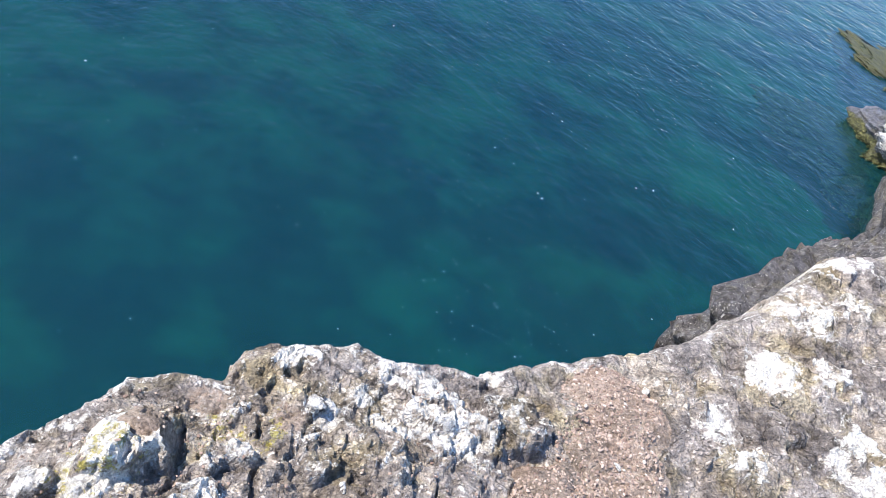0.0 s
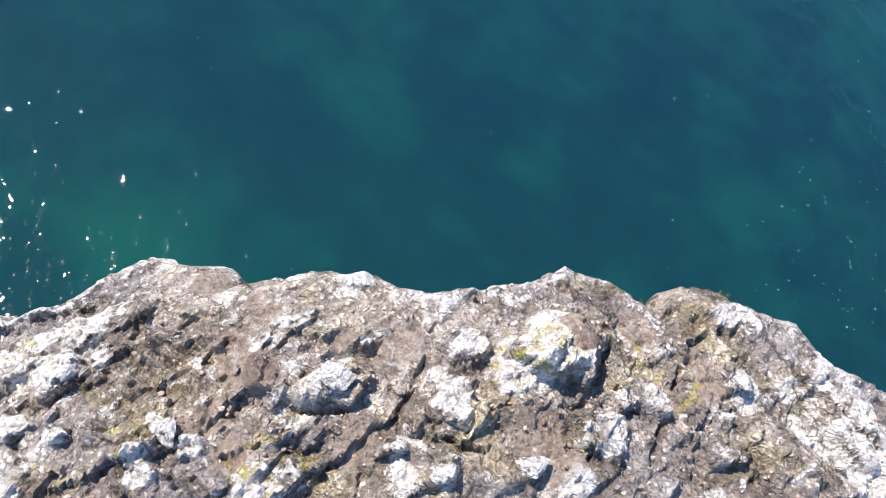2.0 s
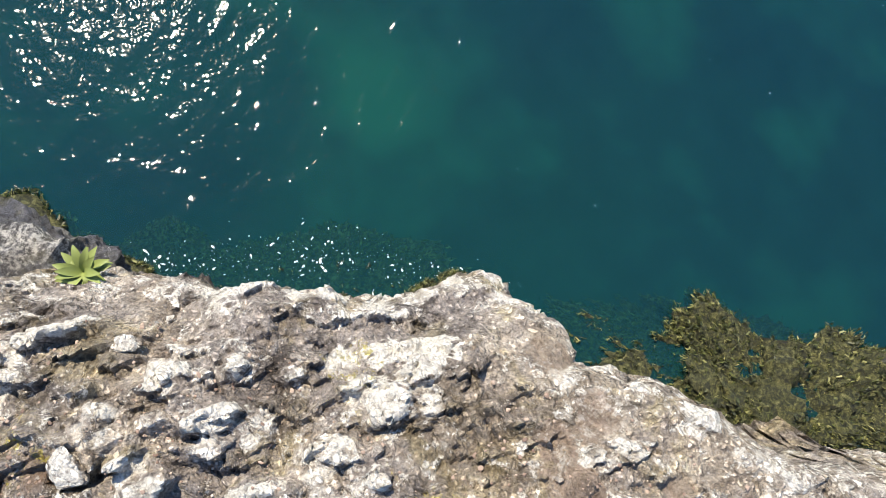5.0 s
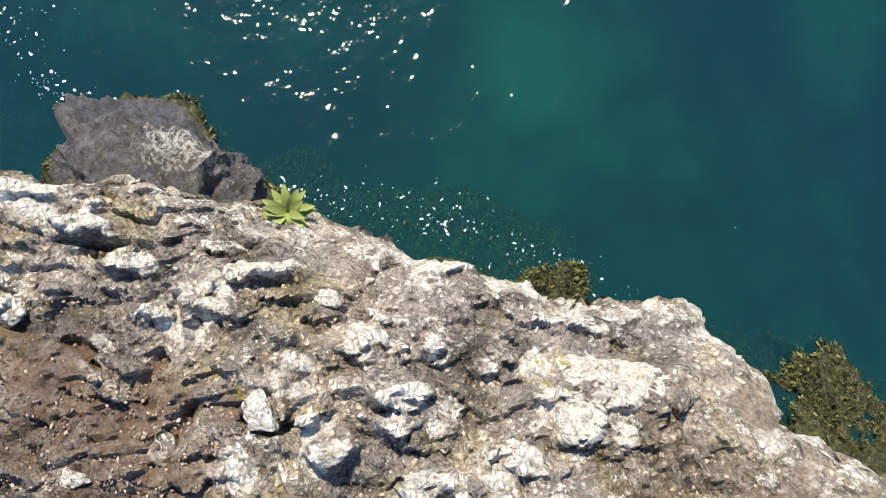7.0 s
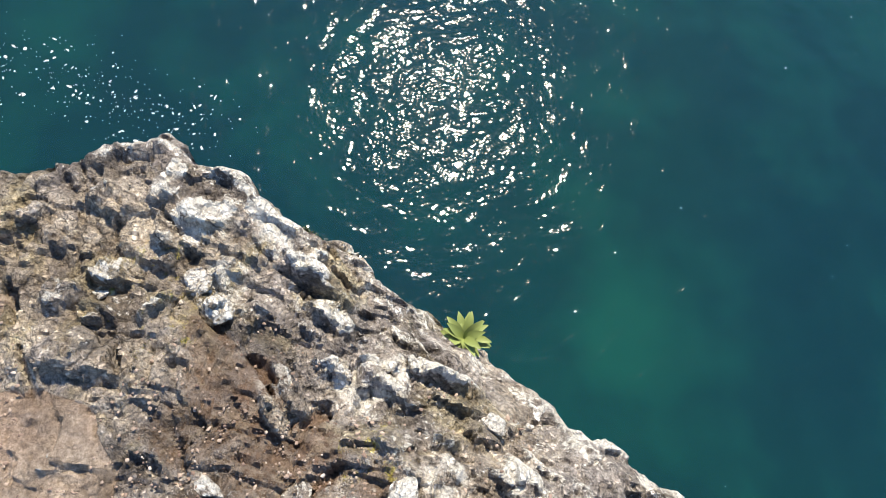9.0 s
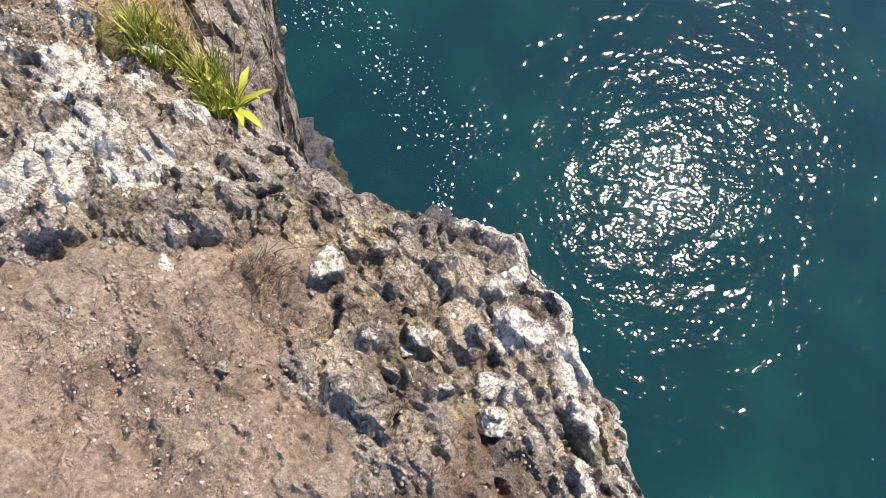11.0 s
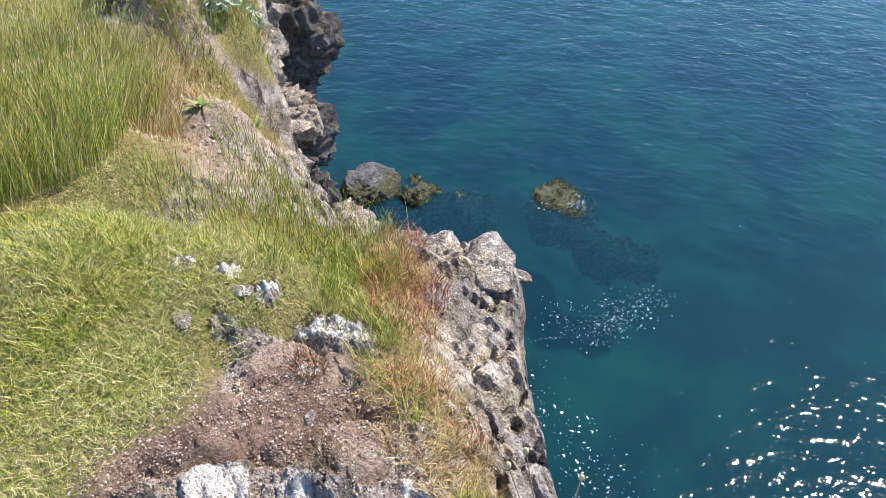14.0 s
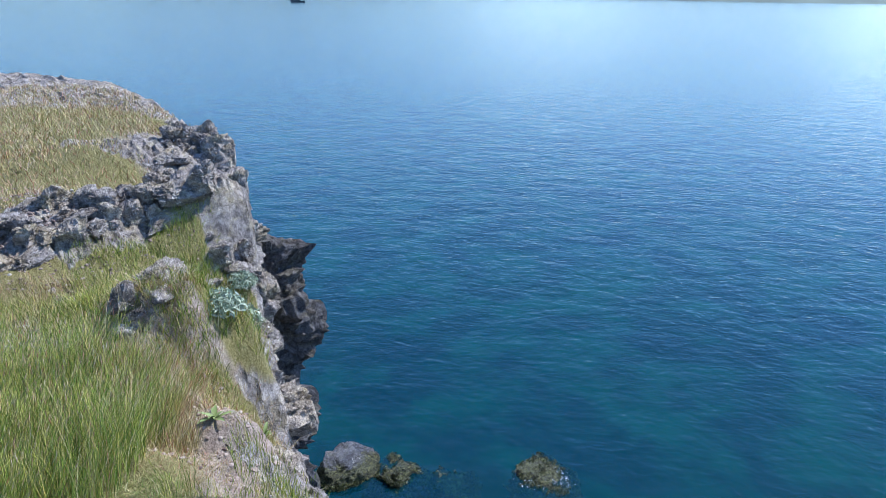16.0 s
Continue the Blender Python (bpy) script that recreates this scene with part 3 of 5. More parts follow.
CRUST_CAPE = [(-1.46, -0.41, 0.07), (-1.47, -0.35, 0.06), (-1.61, -0.7, 0.07), (-1.1, 0.29, 0.08), (-1.14, 0.23, 0.06), (-1.03, 0.29, 0.07), (-1.29, -0.09, 0.05), (-1.15, -0.18, 0.05), (-1.11, -0.2, 0.04), (-0.99, -0.18, 0.05), (-1.14, -0.35, 0.05), (-0.94, 0.06, 0.06), (-1.14, 0.03, 0.05), (-1.27, -0.22, 0.06), (-1.43, -0.58, 0.04), (-1.73, -0.78, 0.06), (-0.99, 0.02, 0.04), (-1.06, -0.34, 0.04)]
CRUST_BAY = [(-0.3, 0.78, 0.1), (-0.36, 0.54, 0.08), (-0.07, 0.8, 0.06), (0.33, 1.21, 0.14), (0.14, 1.13, 0.06), (-0.74, 0.1, 0.05), (-0.42, 0.67, 0.04), (-0.63, 0.46, 0.06), (-1.1, 0.23, 0.07), (-0.57, 0.3, 0.05), (-0.09, 0.66, 0.05), (-0.3, 0.43, 0.04), (-1.01, 0.09, 0.05), (0.46, 1.16, 0.09), (0.17, 0.85, 0.05), (-0.6, 0.57, 0.05)]
CRUST_GULLY = [(0.56, 1.18, 0.12), (1.39, 1.53, 0.12), (1.72, 1.82, 0.14), (2.01, 2.14, 0.15), (1.92, 1.42, 0.14), (0.6, 1.56, 0.11), (1.49, 1.38, 0.09), (0.32, 1.16, 0.07)]


# knobs of the bedrock: place, half length, half width, turn, height, how pale; then the open clefts
LUMPS_BAY = [(-0.28, 0.91, 0.119, 0.077, 51, 0.085, 0.9), (-0.38, 0.65, 0.117, 0.066, 42, 0.065, 0.9), (-0.1, 0.8, 0.068, 0.049, 34, 0.05, 0.85), (-0.62, 0.54, 0.078, 0.061, 51, 0.06, 0.45), (-0.44, 0.79, 0.054, 0.028, 56, 0.03, 0.8), (0.01, 1.26, 0.085, 0.043, 20, 0.03, 0.8), (-0.35, 1.09, 0.031, 0.031, 37, 0.05, 0.6), (0.32, 1.36, 0.096, 0.049, 7, 0.03, 0.9), (0.46, 1.3, 0.084, 0.073, 14, 0.04, 0.8), (-0.06, 0.94, 0.044, 0.076, 104, 0.05, 0.7), (0.11, 0.98, 0.075, 0.058, 14, 0.04, 0.4), (-0.92, 0.4, 0.041, 0.034, 35, 0.03, 0.0), (-0.59, 0.43, 0.051, 0.03, 34, 0.04, 0.7), (-0.32, 0.53, 0.03, 0.043, 112, 0.04, 0.9)]
LUMPS_BAY_EDGE = [(-0.58, 0.67, 0.043, 0.022, 62, 0.035, 0.7), (-0.57, 0.58, 0.043, 0.031, 35, 0.045, 0.4), (-0.24, 0.59, 0.063, 0.028, 43, 0.04, 0.6), (0.09, 1.13, 0.058, 0.042, 35, 0.03, 0.5), (0.25, 1.06, 0.068, 0.046, 24, 0.04, 0.3), (-0.42, 0.53, 0.039, 0.022, 34, 0.03, 0.7), (-0.78, 0.24, 0.042, 0.027, 33, 0.04, 0.9), (-0.72, 0.3, 0.027, 0.032, 112, 0.04, 0.8), (-0.7, 0.78, 0.05, 0.022, 36, 0.03, 0.9), (-0.24, 1.17, 0.044, 0.028, 37, 0.04, 0.4), (0.31, 1.04, 0.048, 0.03, 34, 0.03, 0.8)]
LUMPS_GULLY = [(0.34, 1.33, 0.118, 0.058, 5, 0.05, 0.9), (0.44, 1.23, 0.112, 0.051, 2, 0.03, 0.8), (0.68, 1.3, 0.145, 0.113, 13, 0.075, 0.55), (0.23, 1.05, 0.06, 0.058, 13, 0.05, 0.2), (0.33, 1.0, 0.061, 0.039, 12, 0.03, 0.8), (0.98, 1.66, 0.117, 0.046, 15, 0.03, 0.6), (1.85, 2.13, 0.2, 0.091, 36, 0.06, 0.55), (2.21, 2.25, 0.239, 0.085, 25, 0.05, 0.8), (2.38, 2.58, 0.208, 0.103, 19, 0.06, 0.9), (1.97, 1.84, 0.143, 0.114, 15, 0.045, 0.9), (1.69, 1.54, 0.074, 0.093, 64, 0.05, 0.2), (1.4, 1.36, 0.083, 0.058, 12, 0.05, 0.5), (1.3, 1.62, 0.102, 0.121, 59, 0.05, 0.2), (1.96, 1.54, 0.114, 0.085, 13, 0.035, 0.9)]
LUMPS_POINT = [(-1.18, -0.04, 0.052, 0.033, 72, 0.05, 0.85), (-1.13, -0.06, 0.038, 0.025, 60, 0.04, 0.8), (-1.02, -0.05, 0.053, 0.038, 76, 0.06, 0.95), (-0.92, 0.18, 0.024, 0.023, 49, 0.03, 0.9), (-1.1, 0.22, 0.046, 0.028, 78, 0.045, 0.3), (-1.19, 0.18, 0.044, 0.024, 62, 0.03, 0.4), (-1.07, 0.38, 0.067, 0.036, 109, 0.03, 0.9), (-0.42, 0.78, 0.05, 0.028, 50, 0.05, 0.95), (-0.61, 0.54, 0.079, 0.04, 59, 0.05, 0.4), (-0.71, 0.61, 0.08, 0.032, 35, 0.035, 0.6), (-0.76, 0.23, 0.037, 0.034, 49, 0.04, 0.9), (-0.91, 0.42, 0.045, 0.037, 50, 0.035, 0.0), (-0.9, 0.53, 0.042, 0.031, 51, 0.03, 0.1), (-0.58, 0.7, 0.033, 0.028, 9, 0.03, 0.7)]
LUMPS_SPUR = [(-1.18, -0.04, 0.05, 0.034, 74, 0.055, 1), (-1.31, -0.09, 0.069, 0.033, 79, 0.045, 0.7), (-1.13, -0.06, 0.045, 0.021, 78, 0.035, 0.7), (-1.26, 0.05, 0.04, 0.022, 79, 0.03, 0.6), (-1.1, 0.22, 0.047, 0.022, 88, 0.04, 0.5), (-1.18, 0.14, 0.047, 0.02, 89, 0.03, 0.6), (-1.49, -0.4, 0.036, 0.018, 59, 0.03, 0.9), (-1.51, -0.25, 0.121, 0.028, 73, 0.045, 0.95), (-1.68, -0.55, 0.084, 0.029, 61, 0.06, 0.6), (-1.19, -0.22, 0.033, 0.023, 79, 0.035, 0.95), (-1.12, -0.2, 0.048, 0.027, 78, 0.04, 0.5), (-1.02, -0.04, 0.065, 0.035, 83, 0.06, 1), (-1.1, 0.37, 0.138, 0.034, 61, 0.02, 0.8), (-1.34, -0.04, 0.048, 0.02, 49, 0.03, 0.5)]
LUMPS_SPUR_EDGE = [(-1.18, 0.56, 0.077, 0.03, 59, 0.03, 0.4), (-1.21, 0.36, 0.052, 0.026, 74, 0.025, 0.8), (-1.58, -0.48, 0.067, 0.016, 59, 0.03, 0.7), (-1.59, -0.32, 0.06, 0.019, 64, 0.03, 0.4), (-1.47, -0.46, 0.04, 0.018, 64, 0.03, 0.6), (-1.35, -0.22, 0.042, 0.02, 79, 0.03, 0.4), (-1.02, 0.12, 0.063, 0.035, 69, 0.02, 0.8), (-1.03, 0.26, 0.055, 0.042, 69, 0.025, 0.9), (-1.23, -0.13, 0.041, 0.017, 69, 0.035, 0.6), (-1.31, -0.32, 0.065, 0.017, 49, 0.03, 0.2), (-1.36, -0.56, 0.064, 0.02, 40, 0.03, 0.1), (-0.89, 0.48, 0.039, 0.029, 69, 0.03, 0.1)]
LUMPS_RIM_WALK = [(-1.9, -0.91, 0.068, 0.033, 80, 0.05, 0.5), (-1.84, -0.73, 0.06, 0.039, 48, 0.05, 0.6), (-1.75, -0.78, 0.046, 0.035, 67, 0.04, 0.85), (-1.79, -0.63, 0.071, 0.022, 67, 0.03, 0.9), (-1.68, -0.55, 0.074, 0.031, 59, 0.06, 0.95), (-1.55, -0.69, 0.044, 0.024, 67, 0.04, 0.3), (-1.8, -0.85, 0.037, 0.038, 89, 0.03, 0.7), (-1.59, -0.48, 0.052, 0.023, 57, 0.035, 0.7), (-1.52, -0.27, 0.094, 0.022, 69, 0.035, 0.95), (-1.5, -0.39, 0.027, 0.021, 88, 0.03, 0.9), (-1.53, -0.82, 0.046, 0.018, 147, 0.03, 0.4), (-1.4, -0.53, 0.044, 0.014, 49, 0.03, 0.2), (-1.59, -0.91, 0.027, 0.045, 179, 0.03, 0.8), (-1.45, -0.34, 0.068, 0.022, 67, 0.03, 0.4)]
LUMPS_SOIL_EDGE = [(-1.59, -1.18, 0.056, 0.055, 131, 0.06, 0.85), (-1.53, -1.0, 0.034, 0.051, -150, 0.03, 0.6), (-1.89, -0.98, 0.11, 0.037, 118, 0.05, 0.5), (-1.7, -1.13, 0.063, 0.027, 136, 0.04, 0.4), (-1.77, -0.98, 0.038, 0.04, 131, 0.04, 0.6), (-1.82, -0.85, 0.057, 0.035, 165, 0.03, 0.95), (-1.75, -0.74, 0.034, 0.043, -160, 0.03, 0.95), (-1.61, -0.91, 0.016, 0.038, -157, 0.02, 0.95), (-1.71, -0.55, 0.021, 0.058, 49, 0.045, 0.85), (-1.42, -0.96, 0.051, 0.081, -152, 0.06, 0.05), (-1.22, -0.94, 0.037, 0.05, -169, 0.045, 0.8), (-1.18, -1.56, 0.038, 0.064, 58, 0.04, 0.8), (-1.54, -0.65, 0.038, 0.034, 129, 0.045, 0.2)]
LUMPS_SLAB = [(-1.33, -1.56, 0.036, 0.021, 131, 0.03, 0.6), (-1.3, -1.64, 0.069, 0.031, 125, 0.05, 0.2), (-1.49, -1.46, 0.072, 0.038, 131, 0.045, 0.15), (-1.65, -1.36, 0.079, 0.028, 120, 0.03, 0.25), (-1.21, -1.3, 0.051, 0.02, 121, 0.025, 0.0), (-1.76, -1.29, 0.052, 0.032, 120, 0.035, 0.2), (-1.8, -1.12, 0.059, 0.026, 120, 0.03, 0.3), (-1.7, -1.71, 0.034, 0.039, 133, 0.03, 0.95), (-1.74, -1.96, 0.063, 0.036, 88, 0.03, 0.9), (-1.68, -1.5, 0.097, 0.031, 93, 0.03, 0.3), (-1.5, -0.92, 0.031, 0.057, -161, 0.03, 0.3), (-1.65, -0.85, 0.03, 0.047, -158, 0.03, 0.4)]
LUMPS_PATH_END = [(-1.88, -2.67, 0.152, 0.068, 124, 0.065, 0.75), (-1.79, -2.51, 0.034, 0.047, 138, 0.039, 0.4), (-1.74, -2.31, 0.036, 0.027, 138, 0.026, 0.1), (-1.6, -2.91, 0.063, 0.046, 138, 0.039, 0.1), (-1.71, -3.13, 0.072, 0.044, 131, 0.039, 0.85), (-1.79, -2.95, 0.065, 0.053, -143, 0.039, 0.7), (-1.51, -2.25, 0.094, 0.046, 126, 0.039, 0.3), (-1.72, -2.06, 0.1, 0.038, 104, 0.039, 0.6)]
LUMPS_RIM_FACE = [(-2.68, -2.9, 0.127, 0.159, 138, 0.07, 0.4), (-2.81, -2.84, 0.071, 0.144, 138, 0.05, 0.8), (-2.6, -2.66, 0.067, 0.129, 138, 0.03, 0.5), (-2.34, -2.36, 0.098, 0.075, 99, 0.06, 0.4), (-2.27, -2.19, 0.081, 0.092, 70, 0.06, 0.5), (-2.12, -1.98, 0.061, 0.075, 70, 0.05, 0.4), (-2.02, -1.88, 0.047, 0.063, 71, 0.05, 0.3), (-2.16, -2.25, 0.076, 0.073, 138, 0.05, 0.3), (-2.63, -3.17, 0.096, 0.052, 122, 0.05, 0.8)]
LUMPS = LUMPS_RIM_FACE + LUMPS_BAY + LUMPS_BAY_EDGE + LUMPS_GULLY + LUMPS_POINT + LUMPS_SPUR + LUMPS_SPUR_EDGE + LUMPS_RIM_WALK + LUMPS_SOIL_EDGE + LUMPS_SLAB + LUMPS_PATH_END
CLEFTS_BAY = [(-0.01, 1.05, 0.068, 0.012, 105, 0.06), (-0.17, 0.92, 0.072, 0.011, 93, 0.05), (-0.57, 0.51, 0.077, 0.009, 39, 0.04), (-0.33, 0.6, 0.1, 0.009, 26, 0.035), (0.01, 0.88, 0.054, 0.01, 98, 0.04)]
CLEFTS_SPUR = [(-1.19, -0.28, 0.054, 0.013, 65, 0.07), (-1.37, -0.48, 0.048, 0.01, 142, 0.04), (-1.17, -0.42, 0.043, 0.011, 76, 0.05), (-1.64, -0.55, 0.083, 0.01, 63, 0.05), (-1.54, -0.29, 0.058, 0.008, 69, 0.04), (-1.41, -0.58, 0.044, 0.008, 35, 0.03)]
CLEFTS_RIM_WALK = [(-1.53, -0.71, 0.026, 0.013, 72, 0.05), (-1.44, -0.59, 0.047, 0.009, 51, 0.05), (-1.37, -0.47, 0.029, 0.01, 135, 0.05), (-1.19, -0.27, 0.052, 0.013, 70, 0.07), (-1.4, -0.79, 0.036, 0.008, 172, 0.04), (-1.62, -0.55, 0.047, 0.009, 59, 0.04)]
CLEFTS_SOIL_EDGE = [(-1.51, -1.1, 0.076, 0.011, -156, 0.06), (-1.38, -1.01, 0.07, 0.009, -149, 0.05), (-1.43, -0.95, 0.058, 0.007, -150, 0.03), (-1.29, -1.02, 0.055, 0.009, -153, 0.035), (-1.41, -0.85, 0.038, 0.008, -161, 0.05), (-1.4, -0.79, 0.05, 0.008, -172, 0.04), (-1.53, -0.69, 0.023, 0.014, -174, 0.05), (-1.47, -1.42, 0.053, 0.016, 131, 0.045), (-1.26, -1.61, 0.071, 0.012, 134, 0.045), (-1.72, -0.94, 0.067, 0.007, -180, 0.03)]
CLEFTS_SLAB = [(-0.95, -2.12, 0.092, 0.023, 129, 0.06), (-1.18, -2.07, 0.029, 0.02, 137, 0.04), (-1.55, -2.05, 0.039, 0.017, 137, 0.03), (-1.09, -2.55, 0.083, 0.015, 151, 0.03), (-1.35, -2.08, 0.092, 0.009, 106, 0.02)]
CLEFTS = CLEFTS_BAY + CLEFTS_SPUR + CLEFTS_RIM_WALK + CLEFTS_SOIL_EDGE + CLEFTS_SLAB


def knobs(x, y, spots, rough):
    """Rough-edged, flat-topped knobs: height, how much of each place they cover, and their paleness."""
    high, cover, pale = np.zeros(x.shape), np.zeros(x.shape), np.zeros(x.shape)
    for k, (cx, cy, a, b, turn, tall, *crust) in enumerate(spots):
        reach = 1.5 * max(a, b)
        near = np.flatnonzero((np.abs(x - cx) < reach) & (np.abs(y - cy) < reach))
        if not len(near):
            continue
        c, s_ = math.cos(radians(turn)), math.sin(radians(turn))
        dx, dy = x[near] - cx, y[near] - cy
        p, q = (dx * c + dy * s_) / a, (dy * c - dx * s_) / b
        far = (np.abs(p) ** 2.4 + np.abs(q) ** 2.4) ** (1 / 2.4) + 0.6 * rough[near]
        t = 1 - ease(0.58, 1.08, far)
        lean = 1 + 0.35 * math.sin(2.1 * k) * p + 0.35 * math.cos(1.7 * k) * q
        h = tall * t * lean * (1 + 0.35 * rough[near])
        over = h > high[near]
        high[near] = np.where(over, h, high[near])
        cover[near] = np.maximum(cover[near], t)
        if crust:
            pale[near] = np.where(over, ease(0.55, 0.95, t) * crust[0] - 0.55 * t * (1 - t) * 4 * (t < 0.75), pale[near])
    return high, cover, pale


def land(x, y):
    """Height of the weathered land and its surface kinds."""
    wx = x + 0.055 * layers(x * 2.4, y * 2.4, seed=3, count=2) + 0.012 * layers(x * 12, y * 12, seed=4, count=4)
    wy = y + 0.055 * layers(x * 2.4, y * 2.4, seed=5, count=2) + 0.012 * layers(x * 12, y * 12, seed=6, count=4)
    sd, rim = rim_distance(x, y)
    sd = sd + 0.016 * layers(x * 10, y * 10, seed=8, count=4)
    base = land_height(x, y) - 0.035 * ease(-0.3, -0.05, sd) * ease(-1.0, -1.2, x) * ease(-0.7, -0.4, y)
    soil, turf = blobs(wx, wy, SOIL), blobs(wx, wy, TURFS)
    far = ease(-4.6, -6.5, y)
    # slaty bedrock: plates and flags that strike north-north-east, rounder on the slab and over the bay
    ca, sa = math.cos(1.15), math.sin(1.15)
    u, v = ca * wx + sa * wy, -sa * wx + ca * wy
    slab, bay = ease(-1.42, -1.62, y) * (1 - far) * (1 - ease(-0.32, -0.16, sd)), ease(0.35, 0.65, y)
    earthy = ease(-0.85, -1.0, y) * ease(-1.5, -1.35, y) * ease(-1.65, -1.5, x)
    big, big_r = facets(u * 1.9, v * 5.0, 21, 0.7, 0.12, 0.12, 0.5)
    mid, mid_r = facets(u * 4.4 + 0.5 * v + 3, v * 10.0, 33, 0.8, 0.2, 0.16, 0.5)
    small, small_r = facets(u * 11 + 0.6 * v, v * 19, 44, 1.1, 0.25, 0.22, 0.8)
    tiny, tiny_r = facets(wx * 30, wy * 36, 51, 1.0, 0.2)
    hill = layers(wx * 1.7, wy * 1.7, seed=50, count=3)
    rough = layers(x * 13, y * 13, seed=58, count=4)
    calm = 1 - 0.88 * slab - 0.45 * bay - 0.7 * earthy
    calm = calm * (1 - 0.8 * ease(2.5, 3.0, x))
    h = calm * (1 + 0.5 * far) * (0.028 * big + 0.020 * mid) + 0.030 * hill + (0.018 + 0.008 * bay) * layers(wx * 6, wy * 6, seed=57, count=5)
    high, cover, knob_pale = knobs(x, y, LUMPS, rough)
    h = h * (1 - 0.5 * cover) + high * (0.5 + 0.12 * (small_r - 0.5)) + cover * (0.010 * layers(x * 21, y * 21, seed=64, count=3, ridged=True) + 0.012 * mid)
    h = h - 0.6 * knobs(x, y, CLEFTS, rough)[0]
    # earth lies in the hollows and drowns the stones where there is much of it
    level = -0.060 + 0.115 * soil + 0.02 * layers(x * 5, y * 5, seed=52, count=3) - 0.06 * far * (1 - soil)
    crag = blobs(wx, wy, OUTCROPS)
    h = h + crag * (0.06 + 0.03 * mid)
    level = level - 0.3 * crag
    turf = turf * (1 - crag)
    level = np.where(turf > 0.02, np.maximum(level, -0.07 + 0.13 * turf), level)
    level = level - 0.075 * cover * ease(-2.3, -2.5, y)
    dust = blobs(wx, wy, DUST)
    level = level + 0.035 * dust
    drown = ease(-0.008, 0.008, level - h)
    rocky = 1 - drown
    bed = 0.35 * h + 0.65 * level + 0.007 * layers(x * 18, y * 18, seed=53, count=4) + 0.040 * soil * earthy * layers(u * 3.5, v * 6.5, seed=54, count=4)
    h = h * rocky + bed * drown
    grit = layers(u * 13, v * 34, seed=55, count=4, ridged=True) * (0.6 + 0.5 * calm)
    h = h + rocky * ((0.3 + 0.7 * calm) * (0.015 * small * (1 + 0.5 * far) + 0.011 * tiny * (1 - far)) + 0.006 * (0.35 + 0.65 * calm) * grit * (1 - far))
    h = h + rocky * 0.0055 * layers(wx * 24, wy * 24, seed=63, count=3, ridged=True) * (1 - far)
    crust = np.maximum(blobs(wx * 0.6 + x * 0.4, wy * 0.6 + y * 0.4, CRUST_SLAB + CRUST_NEAR), blobs(wx * 0.6 + x * 0.4, wy * 0.6 + y * 0.4, CRUST_CAPE + CRUST_BAY + CRUST_GULLY))
    h = h + 0.006 * crust * rocky
    h = h + rocky * slab * (0.009 * layers(wx * 15, wy * 15, seed=59, count=4, ridged=True) + 0.010 * rough + 0.010 * tiny + 0.009 * facets(wx * 9, wy * 10.5, 67, 1.0, 0.25, 0.3, 1.0)[0])
    strip = ease(-0.34, -0.14, sd) * ease(-1.72, -1.95, y) * (1 - far) * (1 - turf)
    h = h + rocky * strip * (0.050 * facets(wx * 5.5, wy * 7, 71, 1.0, 0.2, 0.35, 1.0)[0] + 0.030 * small)
    h = h + drown * (0.007 * tiny + 0.012 * small * (1 - soil) + 0.003 * grit) * (1 - 0.7 * turf)
    h = h * (1 + 0.25 * far)
    h = np.where(h > 0, h * (1 - 0.5 * ease(-0.2, -0.04, sd)), h)
    # the rim rolls over and falls to the sea
    over = np.maximum(sd + 0.035, 0)
    fall = 1.3 * over ** 2 / 0.05 + 9.0 * np.maximum(over - 0.06, 0)
    fall = fall + ease(-4.4, -5.4, y) * 22 * np.maximum(over - 0.08, 0)
    steep = ease(0.06, 0.3, over)
    ledge = layers(x * 2.2, y * 2.2, seed=70, count=4)
    fall = np.maximum(fall + steep * (0.5 * ledge + 0.2 * layers(x * 9, y * 9, seed=73, count=3)), 0)
    z = np.maximum(base + h - fall, SEA - 1.6)
    zone = blobs(wx, wy, WHITES)
    white = 0.09 + 0.05 * ease(-0.9, -0.2, y) - 0.10 * slab + 0.13 * zone + 0.12 * (big_r - 0.5) + 0.24 * (mid_r - 0.5) + 0.26 * (small_r - 0.5) + 0.14 * (tiny_r - 0.5) + 2.6 * np.clip(h, -0.07, 0.07)
    white = white + 0.08 * ease(-1.5, -1.75, y) * ease(-2.6, -2.4, y) + 0.13 * layers(x * 5, y * 5, seed=90, count=4) + 0.20 * ease(-0.09, -0.035, sd) * (1 - steep) * (0.05 + 0.95 * ease(-1.6, -1.2, y))
    white = np.clip(white * (1 - 0.85 * drown) - 1.0 * ease(0.05, 0.16, over), 0, 1)
    white = np.maximum(white * 0.86, (0.53 + 0.07 * slab + 0.22 * (small_r - 0.5) + 0.24 * (tiny_r - 0.5) + 0.10 * rough) * crust * (1 - 0.4 * drown))
    white = white * (1 - 0.55 * cover) + cover * (0.10 + 0.46 * knob_pale * (1 - 0.22 * bay) * (0.7 + 0.6 * tiny_r))
    white = white * (1 - 0.45 * far)
    white = np.clip(white - 0.25 * ease(-0.35, -0.2, sd) * ease(-1.5, -1.9, y), 0, 1)
    gold = np.clip(0.71 * blobs(wx, wy, GOLDS) + 0.10 * layers(x * 8, y * 8, seed=95, count=2), 0, 1) * (1 - turf)
    return z, np.clip(np.maximum(drown * (0.40 + 0.8 * soil), (0.50 + 0.2 * drown) * dust * (1 - 0.6 * cover)), 0, 1) * (1 - steep), turf * drown, white, gold, sd


